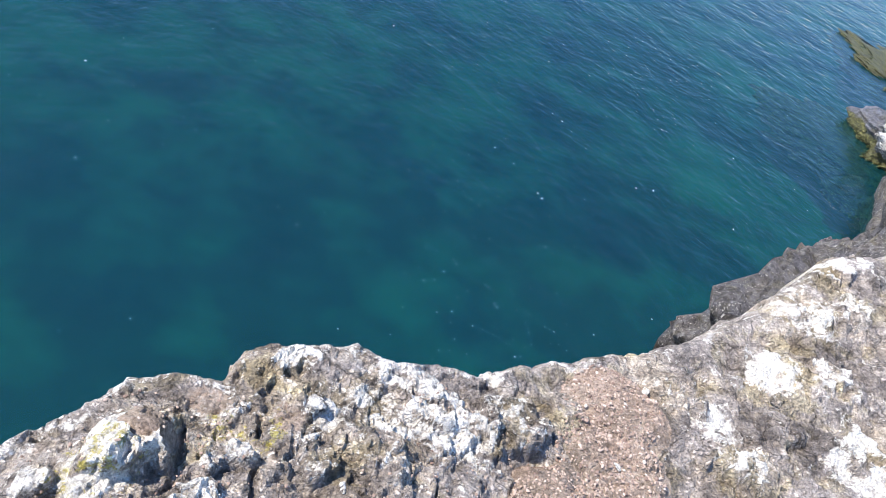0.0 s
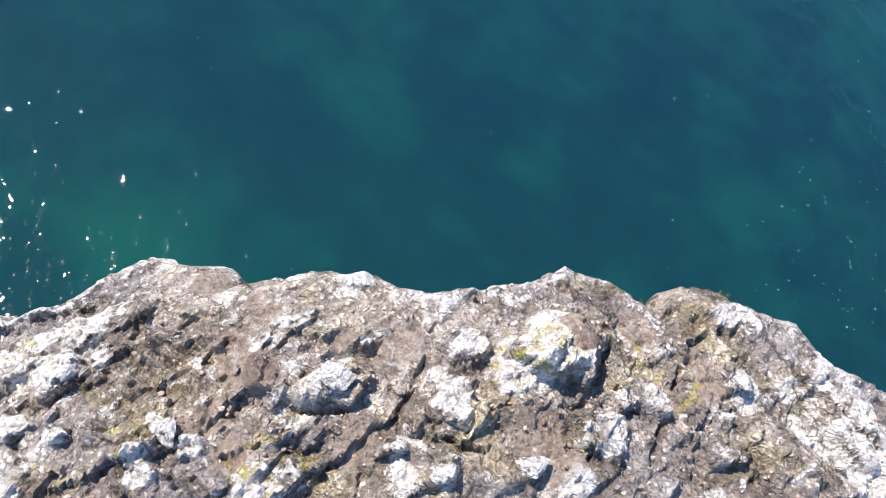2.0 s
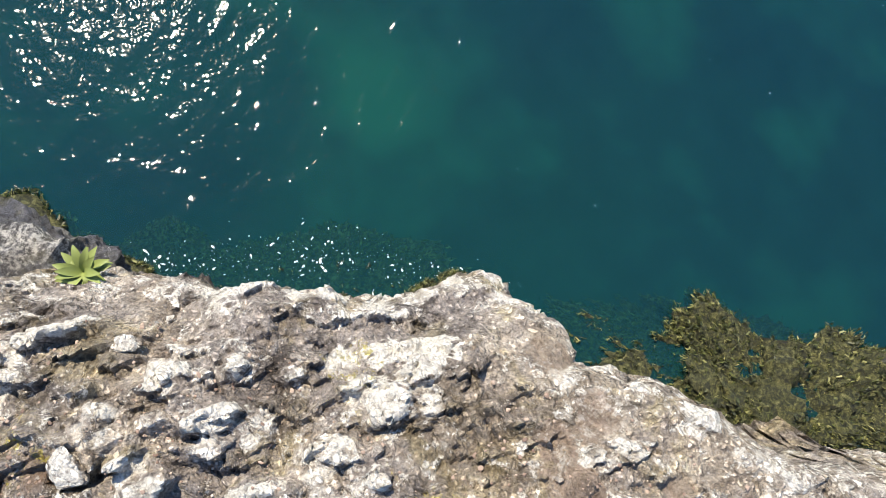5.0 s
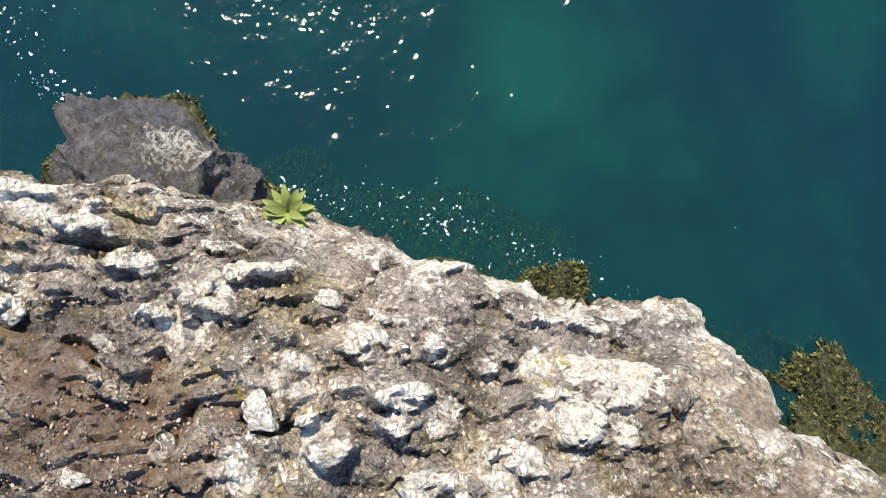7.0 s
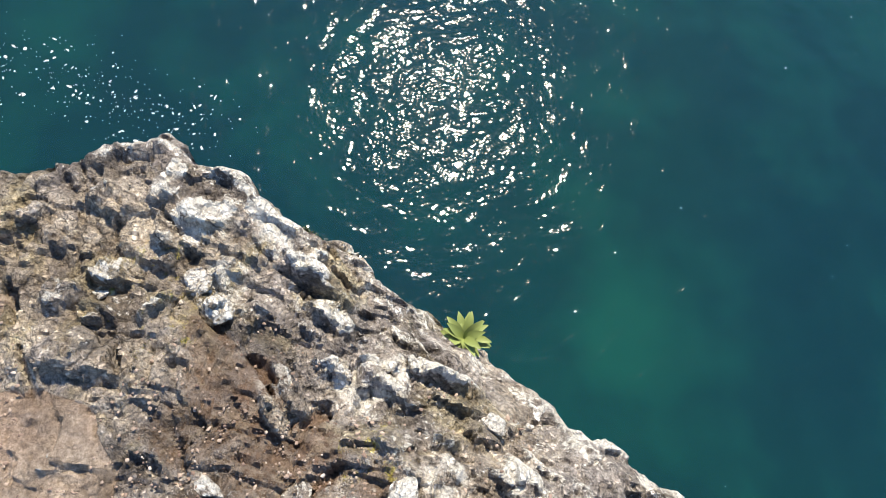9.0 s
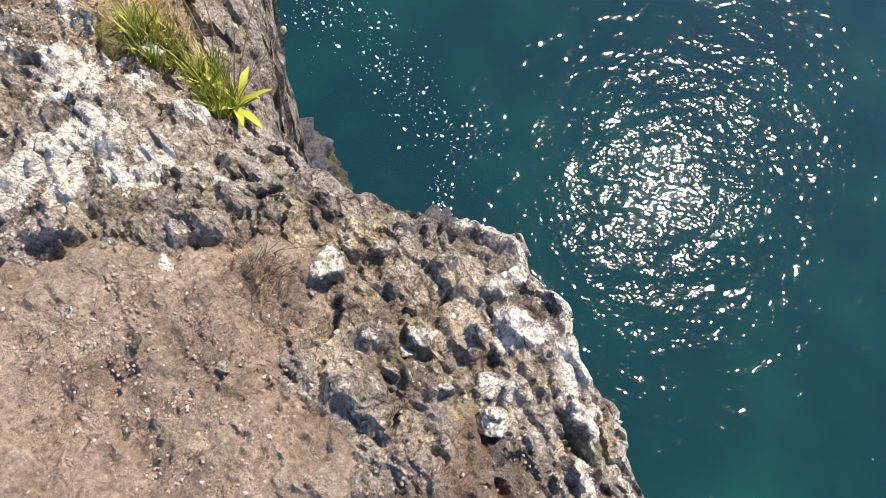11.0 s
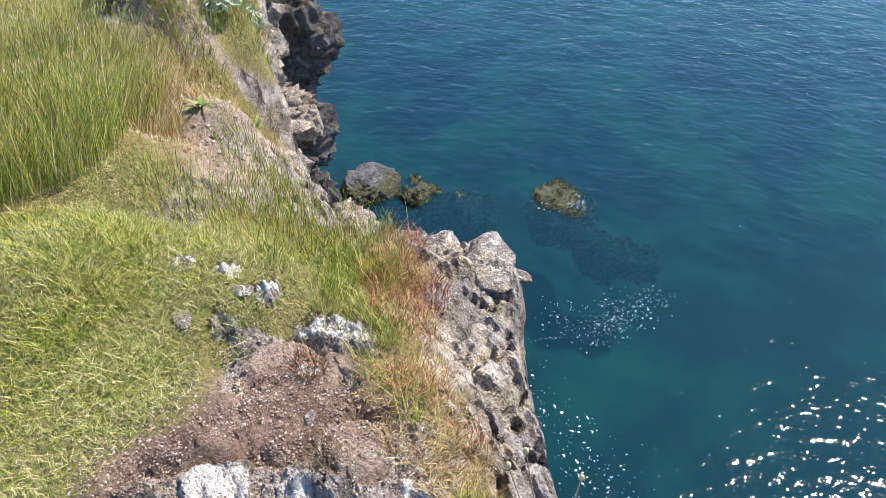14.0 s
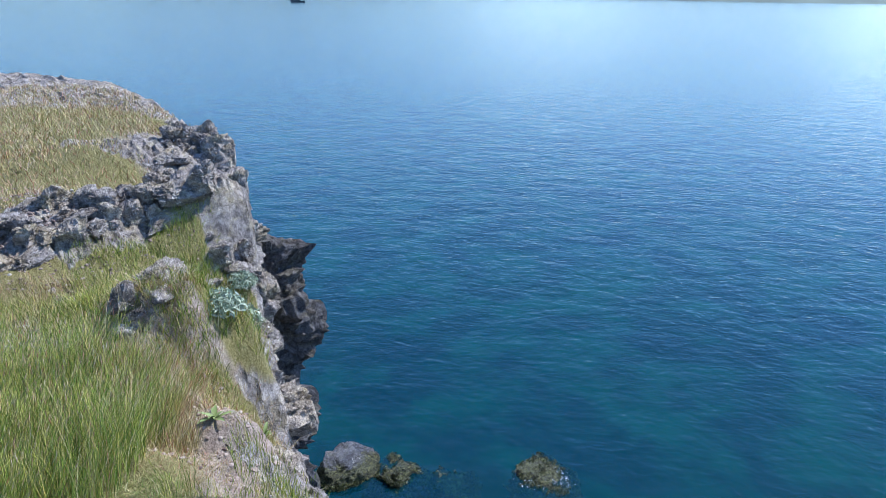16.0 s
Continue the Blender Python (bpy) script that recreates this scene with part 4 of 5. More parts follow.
def spaced(stops):
    """Grid lines with their own spacing from stretch to stretch: (start, end, step)."""
    out = []
    for a, b, s in stops:
        out.append(np.arange(a, b, s))
    return np.concatenate(out + [[stops[-1][1]]])


gx = spaced([(-8.6, -7.0, 0.2), (-7.0, -3.2, 0.035), (-3.2, -2.2, 0.018), (-2.2, -2.0, 0.012), (-2.0, 0.75, 0.0072), (0.75, 2.8, 0.015), (2.8, 7.0, 0.12)])
gy = spaced([(-24.0, -14.0, 0.2), (-14.0, -11.0, 0.07), (-11.0, -7.4, 0.035), (-7.4, -3.6, 0.026), (-3.6, -2.4, 0.014), (-2.4, 1.5, 0.0072), (1.5, 2.9, 0.016), (2.9, 6.2, 0.12)])
GX, GY = np.meshgrid(gx, gy)
flat_x, flat_y = GX.ravel(), GY.ravel()
near_land = rim_distance(flat_x, flat_y)[0] < 0.95
sheet = [np.full(flat_x.shape, v) for v in (SEA - 1.6, 0.0, 0.0, 0.0, 0.0, 2.0)]
for whole, piece in zip(sheet, land(flat_x[near_land], flat_y[near_land])):
    whole[near_land] = piece
GZ, soil_v, turf_v, white_v, gold_v, rim_v = sheet
push = 0.012 * ease(0.2, 0.0, turf_v)
px = flat_x + push * layers(flat_x * 9, flat_y * 9, GZ * 9, seed=101, count=3)
py = flat_y + push * layers(flat_x * 9, flat_y * 9, GZ * 9, seed=107, count=3)
lip = ease(-0.03, 0.08, rim_v)
px = px + lip * (0.035 * layers(flat_x * 6, flat_y * 6, GZ * 6, seed=121, count=3, ridged=True) + 0.02 * layers(flat_x * 22, flat_y * 22, GZ * 22, seed=123, count=2))
py = py + lip * (0.035 * layers(flat_x * 6, flat_y * 6, GZ * 6, seed=125, count=3, ridged=True) + 0.02 * layers(flat_x * 22, flat_y * 22, GZ * 22, seed=127, count=2))
ledge = ease(0.04, 0.2, rim_v) * (0.03 * layers(flat_x * 4, flat_y * 4, GZ * 7, seed=131, count=3, ridged=True))
px, py = px - ledge * 0.8, py + ledge * 0.4
deep = ease(0.3, 1.0, rim_v)
px = px + 0.16 * deep * layers(flat_x * 2, flat_y * 2, GZ * 2.2, seed=111, count=4)
py = py + 0.16 * deep * layers(flat_x * 2, flat_y * 2, GZ * 2.2, seed=117, count=4)
faces = grid_faces(len(gy), len(gx))
fz = GZ[faces].max(axis=1)
faces = faces[fz > SEA - 1.5]
ground = new("ground", mesh_of("ground", np.stack([px, py, GZ], 1), faces, ROCK, True, soil=soil_v, turf=turf_v, white=white_v, gold=gold_v, loam=blobs(flat_x, flat_y, LOAM)))
ground.data.set_sharp_from_angle(angle=radians(28))
tagged(ground, "weathered grey cliff-top rock with white crusts, brown soil and turf", "cliff", kind="structure")


# ---------------------------------------------------------------- the sea
water = new("water", mesh_of("water", [(-3000, -3000, SEA), (3000, -3000, SEA), (3000, 3000, SEA), (-3000, 3000, SEA)], [(0, 1, 2, 3)], WATER, False))
tagged(water, "clear teal sea with small ripples and sun glints", "sea", kind="structure")
# sand and weed beds: place, radius, pale or dark
BEDS_NORTH = [(1.8, 7.8, 0.6, 1), (9.7, 14.5, 2.0, 0.7), (4.1, 10.0, 0.8, -1), (8.1, 11.9, 1.3, -1), (3.8, 8.3, 0.4, -1), (10.7, 16.7, 1.1, -0.7), (7.7, 18.5, 1.8, -0.7), (-3.9, 5.7, 0.4, 0.6), (1.3, 8.3, 0.6, 1), (1.5, 7.5, 0.5, -1), (3.4, 10.4, 0.9, -1), (-4.0, 2.8, 0.7, 1), (-2.1, 4.5, 0.4, 0.8), (-1.2, 6.6, 0.5, 0.9), (-2.0, 3.4, 0.6, 0.9), (-1.3, 6.0, 0.4, -0.9), (0.0, 8.0, 0.7, -1)]
BEDS_SOUTH = [(-1.3, 4.5, 0.7, -1), (-3.2, 2.3, 0.3, -0.6), (-4.0, 2.1, 0.5, 0.8), (-3.3, 0.2, 0.7, 0.8), (-2.5, 3.8, 0.3, 0.5), (-1.7, 5.7, 0.4, 0.7), (-1.7, 3.9, 0.7, -1), (-4.5, 2.1, 0.8, 1), (-5.2, 5.5, 0.5, 0.7), (-2.4, 3.6, 0.4, 0.8), (-3.6, 1.4, 0.4, -0.8), (-3.2, 2.1, 0.4, 0.5), (-18.4, -9.0, 1.8, -1), (-11.6, -12.5, 1.2, -0.9), (-10.0, -5.2, 0.6, -0.8), (-9.6, -5.4, 0.7, -0.8), (-11.8, -4.8, 0.5, -0.6)]
bed_line = np.concatenate([[-3000.0, -300.0, -60.0], np.arange(-26.0, 26.1, 0.25), [60.0, 300.0, 3000.0]])
BX, BY = (g.ravel() for g in np.meshgrid(bed_line, bed_line))
sand = np.zeros(BX.shape)
for cx, cy, r, gain in BEDS_NORTH + BEDS_SOUTH:
    sand = sand + gain * np.exp(-((BX - cx) ** 2 + (BY - cy) ** 2) / (1.1 * r * r))
off_shore = np.abs(rim_distance(BX, BY)[0])
sand = 0.8 * sand - 0.55 * (1 - ease(1.5, 6.5, off_shore)) + 0.30 * ease(4.5, 11.0, off_shore)
seabed = new("seabed", mesh_of("seabed", np.stack([BX, BY, np.full(BX.shape, SEA - 1.5)], 1), grid_faces(len(bed_line), len(bed_line)), SEABED, True, sand=np.clip(sand, -1, 1.3)))
tagged(seabed, "pale green sand and dark weed under the water", "sea floor", kind="structure")


def round_sheet(n=48):
    """Unit sphere as rings; returns the points and quad faces."""
    a = np.linspace(0.0, math.pi, n)
    b = np.linspace(0, 2 * math.pi, 2 * n, endpoint=False)
    A, B = np.meshgrid(a, b, indexing="ij")
    p = np.stack([np.sin(A) * np.cos(B), np.sin(A) * np.sin(B), np.cos(A)], -1).reshape(-1, 3)
    return p, grid_faces(n, 2 * n, True)


def angular(p, seed, planes=16, low=0.62):
    """Turns directions into the surface of a many-sided broken stone."""
    rng = np.random.default_rng(seed)
    n = rng.normal(size=(planes, 3))
    n /= np.linalg.norm(n, axis=1, keepdims=True)
    d = low + (1 - low) * rng.random(planes)
    far = d[None] / np.maximum(p @ n.T, 0.12)
    return np.minimum(far.min(axis=1), 1.35)


def rock_mass(name, place, size, turn, mat, label, seed, rough=0.25, square=0.6, n=60, category="rock", crust=0.4):
    """A boulder or crag: a squared-off round form, broken into facets and roughened."""
    p, f = round_sheet(n)
    p = p[:, [2, 0, 1]]
    q = np.sign(p) * np.abs(p) ** square
    q = q / np.maximum(1.0, np.linalg.norm(q, axis=1, keepdims=True) ** 0.5)
    q = q * (0.45 + 0.55 * angular(p, seed))[:, None]
    s = np.array(size)
    w = q * s
    k = 1.0 / max(0.12, float(s.min()))
    big = layers(w[:, 0] * k, w[:, 1] * k, w[:, 2] * k, seed, 4)
    facet = layers(w[:, 0] * k * 2, w[:, 1] * k * 2, w[:, 2] * k * 2, seed + 40, 5, True)
    r = 1 + rough * (0.6 * big + 0.35 * facet)
    w = w * r[:, None]
    if category == "reef":
        w = w * (1 + 0.10 * layers(w[:, 0] * 9, w[:, 1] * 9, w[:, 2] * 9, seed + 60, 3, True))[:, None]
    white = np.clip(crust + 0.3 * big + 0.15 * p[:, 2], 0, 1) * (crust > 0)
    z0 = np.zeros(len(w))
    ob = new(name, mesh_of(name, w, f, mat, True, white=white, soil=z0, turf=z0, gold=z0))
    ob.data.set_sharp_from_angle(angle=radians(35))
    ob.matrix_world = pose(*place, 0, 0, turn)
    return tagged(ob, label, category)


rock_mass("shore_rock", (-3.28, -1.75, SEA - 0.05), (0.95, 0.8, 0.62), 30, WEED_ROCK, "dark grey shore rock with a weed fringe at the waterline", 5, 0.42, crust=0.2, n=120)
rock_mass("shore_rock", (-3.4, -4.0, SEA - 0.05), (0.7, 0.9, 0.8), 10, WEED_ROCK, "grey shore rock below the lawn's cliff with a wet foot", 15, 0.4, crust=0.25, n=80)
rock_mass("shore_rock", (-3.05, -0.55, SEA - 0.38), (0.5, 0.45, 0.3), 10, WEED_ROCK, "low weed-covered rock awash beside the shore rock", 6)
rock_mass("reef", (-2.25, 0.6, SEA - 0.46), (0.46, 0.95, 0.36), -20, WEED_ROCK, "sunken rock shelf covered in green weed", 7, 0.35, category="reef", crust=0.0)
rock_mass("reef", (-1.52, 1.5, SEA - 0.22), (0.25, 0.32, 0.26), -20, WEED_ROCK, "small weed-covered rock just below the water", 8, 0.4, category="reef", crust=0.0)
rock_mass("reef", (0.82, 3.81, SEA - 0.345), (1.35, 0.6, 0.36), 50, WEED_ROCK, "long kelp-covered rock at the water's surface", 9, 0.5, category="reef", n=150, crust=0.0)
rock_mass("sea_rock", (-6.95, -9.75, SEA + 0.0), (0.42, 0.36, 0.30), 20, WEED_ROCK, "rounded pale barnacled rock standing out of the water", 10, 0.3, crust=0.15)
for k, (x, y, r, d) in enumerate([(-7.6, -9.2, 0.42, 0.34), (-8.05, -8.4, 0.42, 0.5), (-8.95, -6.5, 0.32, 0.40), (-9.25, -5.95, 0.28, 0.42)]):
    rock_mass("reef", (x, y, SEA - d), (r, r * 0.8, r * 0.7), k * 37, WEED_ROCK, "dark sunken rock with brown weed", 20 + k, 0.6, n=44, category="reef", crust=0.0)
rock_mass("sea_rock", (-9.2, -7.35, SEA - 0.25), (0.55, 0.45, 0.28), 20, WEED_ROCK, "dark rock awash with white foam", 31, 0.35, crust=0.0)
rock_mass("shore_rock", (14.0, 15.2, SEA - 0.1), (1.7, 1.7, 0.8), 30, WEED_ROCK, "pale shore rock with a brown weed skirt", 33, 0.4, crust=0.4, n=80)
rock_mass("reef", (13.4, 15.2, SEA - 0.48), (2.3, 2.3, 0.4), 10, WEED_ROCK, "weedy skirt of rock just under the water", 37, 0.4, category="reef", crust=0.0)
rock_mass("reef", (16.3, 20.0, SEA - 0.35), (1.6, 3.0, 0.42), 20, WEED_ROCK, "weedy rock just under the water by the far shore rocks", 38, 0.4, category="reef", crust=0.0)
rock_mass("shore_crag", (7.28, 7.1, SEA + 0.0), (3.3, 1.3, 1.6), 43, DARK_ROCK, "dark slabby crag at the foot of the cliff", 34, 0.5, 0.5, 90, "crag")
rock_mass("shore_crag", (11.3, 10.75, SEA - 0.2), (2.3, 1.4, 1.5), 50, DARK_ROCK, "dark jagged crag rising from weedy water", 44, 0.5, 0.5, 70, "crag")


def kelp(rock, count, length, seed, top):
    """Ribbons of weed that grow on a rock near the waterline and trail off it in the water."""
    rng = np.random.default_rng(seed)
    n = len(rock.data.vertices)
    co = np.empty(n * 3, np.float32)
    rock.data.vertices.foreach_get("co", co)
    co = co.reshape(-1, 3)
    up = co[:, 2] + rock.matrix_world.translation.z - SEA
    fit = np.where((up < top) & (up > -0.9) & (co[:, 2] > -0.1 * abs(co[:, 2]).max()))[0]
    if len(fit) < 4:
        return
    pick = co[rng.choice(fit, count)]
    way = pick * np.array([1, 1, 0]) / (np.linalg.norm(pick[:, :2], axis=1, keepdims=True) + 1e-6) + rng.normal(size=(count, 3)) * np.array([0.8, 0.8, 0.12])
    way /= np.linalg.norm(way, axis=1, keepdims=True)
    side = np.stack([-way[:, 1], way[:, 0], rng.normal(size=count) * 0.6], 1)
    side /= np.linalg.norm(side, axis=1, keepdims=True)
    long = (length * (0.3 + 0.9 * rng.random(count)))[:, None]
    wide = (0.003 + 0.008 * rng.random(count) ** 2)[:, None]
    rows = []
    for t, w in ((0.0, 0.5), (0.35, 1.0), (0.7, 0.9), (1.0, 0.3)):
        c = pick * (1.01 + 0.02 * t) + way * long * t + np.array([0, 0, 0.012]) * math.sin(3 * t) + rng.normal(size=(count, 3)) * 0.012
        rows += [c - side * wide * w, c + side * wide * w]
    v = np.stack(rows, 1).reshape(-1, 3)
    quad = np.array([(0, 1, 3, 2), (2, 3, 5, 4), (4, 5, 7, 6)])
    f = (np.arange(count)[:, None, None] * 8 + quad[None]).reshape(-1, 4)
    ob = child(new("kelp", mesh_of("kelp", v, f, KELP, False)), rock)
    ob["label"] = "brown-green ribbons of kelp"


for k, ob in enumerate([o for o in scene.objects if o.name.split(".")[0] in ("reef", "sea_rock", "shore_rock") and max(o.dimensions) < 5.5]):
    kelp(ob, 22000 if ob.dimensions.x > 1.6 else 8000, 0.026, 700 + k, 0.35 if ob.name.startswith("reef") else 0.05)

# ---------------------------------------------------------------- far shore
hill_a = np.linspace(0, 2 * math.pi, 160, endpoint=False)
hv = []
for r, lift in ((1500, 0.0), (1700, 1.0), (2100, 1.4)):
    for a in hill_a:
        hv.append((r * math.cos(a), r * math.sin(a), SEA - 1 + lift * (28 + 22 * math.sin(3 * a + 1) + 12 * math.sin(11 * a))))
far = new("backdrop", mesh_of("backdrop", hv, grid_faces(3, 160, True), FAR, True))
tagged(far, "distant low wooded shore across the water", "far shore", kind="structure")

# ---------------------------------------------------------------- small helpers for the things on the land
def scatter(spots, count, seed, margin=0.03):
    """Random places inside round patches, on land only: x, y, z."""
    rng = np.random.default_rng(seed)
    area = np.array([s[2] ** 2 for s in spots])
    pick = rng.choice(len(spots), count, p=area / area.sum())
    r, a = np.sqrt(rng.random(count)), rng.random(count) * 2 * math.pi
    sp = np.array(spots)
    x = sp[pick, 0] + r * np.cos(a) * sp[pick, 2]
    y = sp[pick, 1] + r * np.sin(a) * sp[pick, 2]
    z, soil, turf, white, gold, sd = land(x, y)
    ok = (sd < -margin) & ((white < 0.36) | (rng.random(count) < 0.12))
    return x[ok], y[ok], z[ok], rng


def blades(name, spots, count, low, high, width, mat, lean, seed, label, wind=(0.0, 0.0), clump=0.0, heads=None):
    """Many curved, tapering blades of grass as one object; heads: the size of a seed head at each tip."""
    x, y, z, rng = scatter(spots, count, seed)
    if clump:
        keep = soft_noise(x * clump, y * clump, seed=seed) > rng.random(len(x)) * 0.9 - 0.55
        x, y, z = x[keep], y[keep], z[keep]
    n = len(x)
    tall = low + (high - low) * rng.random(n) ** 1.4
    tall = tall * (1 + 0.35 * soft_noise(x * 4, y * 4, seed=seed + 3))
    a = rng.random(n) * 2 * math.pi
    bend = lean * (0.3 + rng.random(n)) * tall
    dx, dy = np.cos(a) * bend + wind[0] * tall, np.sin(a) * bend + wind[1] * tall
    b = rng.random(n) * 2 * math.pi
    wx, wy = np.cos(b) * width, np.sin(b) * width
    verts = np.zeros((n, 7, 3), np.float32)
    for k, (t, w) in enumerate(((0.0, 1.0), (0.38, 0.9), (0.74, 0.6))):
        cx, cy, cz = x + dx * t ** 1.8, y + dy * t ** 1.8, z - 0.008 + tall * t * (1 - 0.12 * t * lean)
        for side in (0, 1):
            f = w * (0.5 if side else -0.5)
            verts[:, 2 * k + side] = np.stack([cx + wx * f, cy + wy * f, cz], 1)
    tip = np.stack([x + dx, y + dy, z + tall * (1 - 0.25 * lean)], 1)
    verts[:, 6] = tip
    tri = np.array([(0, 1, 3), (0, 3, 2), (2, 3, 5), (2, 5, 4), (4, 5, 6)])
    faces = (np.arange(n)[:, None, None] * 7 + tri[None]).reshape(-1, 3)
    verts = verts.reshape(-1, 3)
    if heads:
        some = rng.random(n) < 0.5
        t = tip[some]
        m = len(t)
        way = np.stack([dx[some], dy[some], tall[some]], 1)
        way /= np.linalg.norm(way, axis=1, keepdims=True)
        side = np.stack([way[:, 1], -way[:, 0], np.zeros(m)], 1) + 1e-3
        side /= np.linalg.norm(side, axis=1, keepdims=True)
        other = np.cross(way, side)
        hv = np.stack([t - way * heads, t + side * heads * 0.09, t + other * heads * 0.09, t - side * heads * 0.09, t - other * heads * 0.09, t + way * heads], 1)
        ht = np.array([(0, 1, 2), (0, 2, 3), (0, 3, 4), (0, 4, 1), (5, 2, 1), (5, 3, 2), (5, 4, 3), (5, 1, 4)])
        faces = np.concatenate([faces, (len(verts) + np.arange(m)[:, None, None] * 6 + ht[None]).reshape(-1, 3)])
        verts = np.concatenate([verts, hv.reshape(-1, 3)])
    ob = new(name, mesh_of(name, verts, faces, mat, False))
    return tagged(ob, label, "grass", kind="stuff")


# ---------------------------------------------------------------- grass
blades("turf", [(-1.35, -3.3, 0.55), (-0.85, -3.25, 0.65), (-1.75, -3.25, 0.38), (-1.25, -2.88, 0.2), (-0.8, -2.8, 0.25), (-1.7, -3.7, 0.3)], 64000, 0.010, 0.042, 0.0021, TURF, 1.3, 201, "short matted green and straw-coloured turf")
blades("green_turf", [(-1.2, -3.5, 0.4), (-0.8, -3.4, 0.5), (-1.55, -3.35, 0.25)], 22000, 0.025, 0.065, 0.0026, TALL, 1.0, 202, "patch of fresh green short grass in the turf", clump=5)
blades("tall_grass", [(-1.45, -4.35, 0.42), (-1.75, -4.75, 0.45), (-1.3, -4.9, 0.5), (-1.65, -5.3, 0.4), (-0.9, -4.5, 0.6), (-1.0, -5.2, 0.6)], 30000, 0.10, 0.36, 0.0026, TALL, 0.45, 203, "tall green grass leaning in the wind", wind=(-0.22, -0.12), heads=0.018)
blades("seed_grass", [(-1.45, -4.35, 0.42), (-1.75, -4.75, 0.45), (-1.3, -4.9, 0.5), (-1.65, -5.3, 0.4), (-0.9, -4.5, 0.6)], 3600, 0.22, 0.42, 0.0016, STRAW, 0.4, 221, "thin straw-coloured stems with bristly heads over the tall grass", wind=(-0.25, -0.12), heads=0.022)
blades("rim_grass", [(-2.0, -2.72, 0.17), (-2.12, -2.95, 0.2), (-1.95, -2.5, 0.12), (-2.28, -3.1, 0.17), (-2.05, -3.1, 0.2), (-1.9, -2.3, 0.08)], 4200, 0.04, 0.13, 0.0026, TALL, 0.7, 204, "green grass tufts along the cliff's rim", clump=6)
blades("rim_straw", [(-1.85, -2.25, 0.13), (-1.92, -2.45, 0.14), (-1.82, -2.05, 0.08), (-2.05, -2.5, 0.12), (-2.2, -2.75, 0.12), (-2.35, -2.95, 0.12)], 6500, 0.012, 0.06, 0.0022, STRAW, 1.2, 205, "dry straw and reddish stems along the cliff's rim")
blades("rim_straw", [(-1.86, -1.98, 0.08), (-1.92, -2.12, 0.09), (-1.98, -2.3, 0.1), (-1.84, -1.86, 0.05)], 2600, 0.02, 0.07, 0.0022, STRAW, 1.1, 218, "dry straw and reddish stalks at the rim above the plantain")
blades("low_rim_grass", [(-1.79, -1.93, 0.07), (-1.84, -1.8, 0.05), (-1.8, -1.72, 0.05)], 900, 0.05, 0.14, 0.004, TALL, 0.5, 206, "grass tuft in a cleft of the rim")
blades("barley_grass", [(-2.1, -3.45, 0.25), (-2.3, -3.25, 0.2), (-2.25, -3.75, 0.22), (-1.9, -3.75, 0.2), (-2.4, -4.1, 0.2), (-2.52, -3.22, 0.08)], 1700, 0.07, 0.20, 0.0024, TALL, 0.4, 207, "thin grass with bristly seed heads on dry ground", heads=0.02)
blades("dry_grass", [(-2.1, -3.4, 0.3), (-2.3, -3.2, 0.2), (-2.15, -3.9, 0.3), (-1.95, -4.2, 0.25), (-2.35, -4.6, 0.25)], 9500, 0.012, 0.045, 0.0021, STRAW, 1.3, 208, "low dry grass and stems over sandy soil")
blades("amber_grass", [(-2.0, -4.45, 0.18), (-2.1, -4.75, 0.2), (-2.15, -5.1, 0.2)], 3200, 0.08, 0.26, 0.0026, STRAW, 0.5, 209, "amber grass at the edge of the tall tuft", wind=(-0.15, -0.1))
blades("headland_grass", [(-2.5, -6.3, 0.45), (-2.9, -6.6, 0.35), (-3.4, -6.6, 0.35), (-3.5, -7.1, 0.35), (-2.1, -6.6, 0.5), (-3.2, -6.0, 0.3), (-3.7, -7.6, 0.3), (-3.55, -6.4, 0.25), (-3.8, -7.1, 0.25), (-3.0, -7.3, 0.5)], 17000, 0.05, 0.16, 0.0035, TALL, 0.7, 210, "tufted grass between rocks on the headland", clump=3)
blades("headland_straw", [(-2.7, -6.3, 0.5), (-3.3, -6.8, 0.5), (-2.6, -5.6, 0.4), (-2.2, -7.0, 0.5), (-3.0, -5.4, 0.3), (-3.4, -6.2, 0.3), (-3.75, -6.9, 0.3)], 17000, 0.03, 0.12, 0.003, STRAW, 0.8, 211, "dry stems between rocks on the headland", clump=3)
blades("slope_straw", [(-2.6, -5.2, 0.3), (-2.8, -5.7, 0.3), (-3.1, -6.1, 0.25), (-2.45, -4.8, 0.25), (-2.75, -6.2, 0.3), (-2.95, -5.6, 0.25), (-3.05, -6.35, 0.25)], 13000, 0.03, 0.12, 0.004, STRAW, 0.9, 217, "straw-coloured stems on the sandy slope", clump=2)
blades("slope_grass", [(-2.7, -5.5, 0.3), (-2.9, -6.0, 0.3), (-3.1, -6.3, 0.25), (-3.4, -6.9, 0.3)], 4500, 0.05, 0.16, 0.0045, TALL, 0.6, 219, "green tufts scattered over the sandy slope", clump=3)
blades("plateau_grass", [(-3.0, -10.0, 1.5), (-4.0, -12.5, 1.6), (-4.5, -15.5, 2.0), (-2.0, -12.0, 2.0), (-5.2, -11.5, 0.5), (-5.6, -13.5, 0.8)], 22000, 0.03, 0.12, 0.009, STRAW, 0.8, 212, "dry yellowed grass on the headland's top")
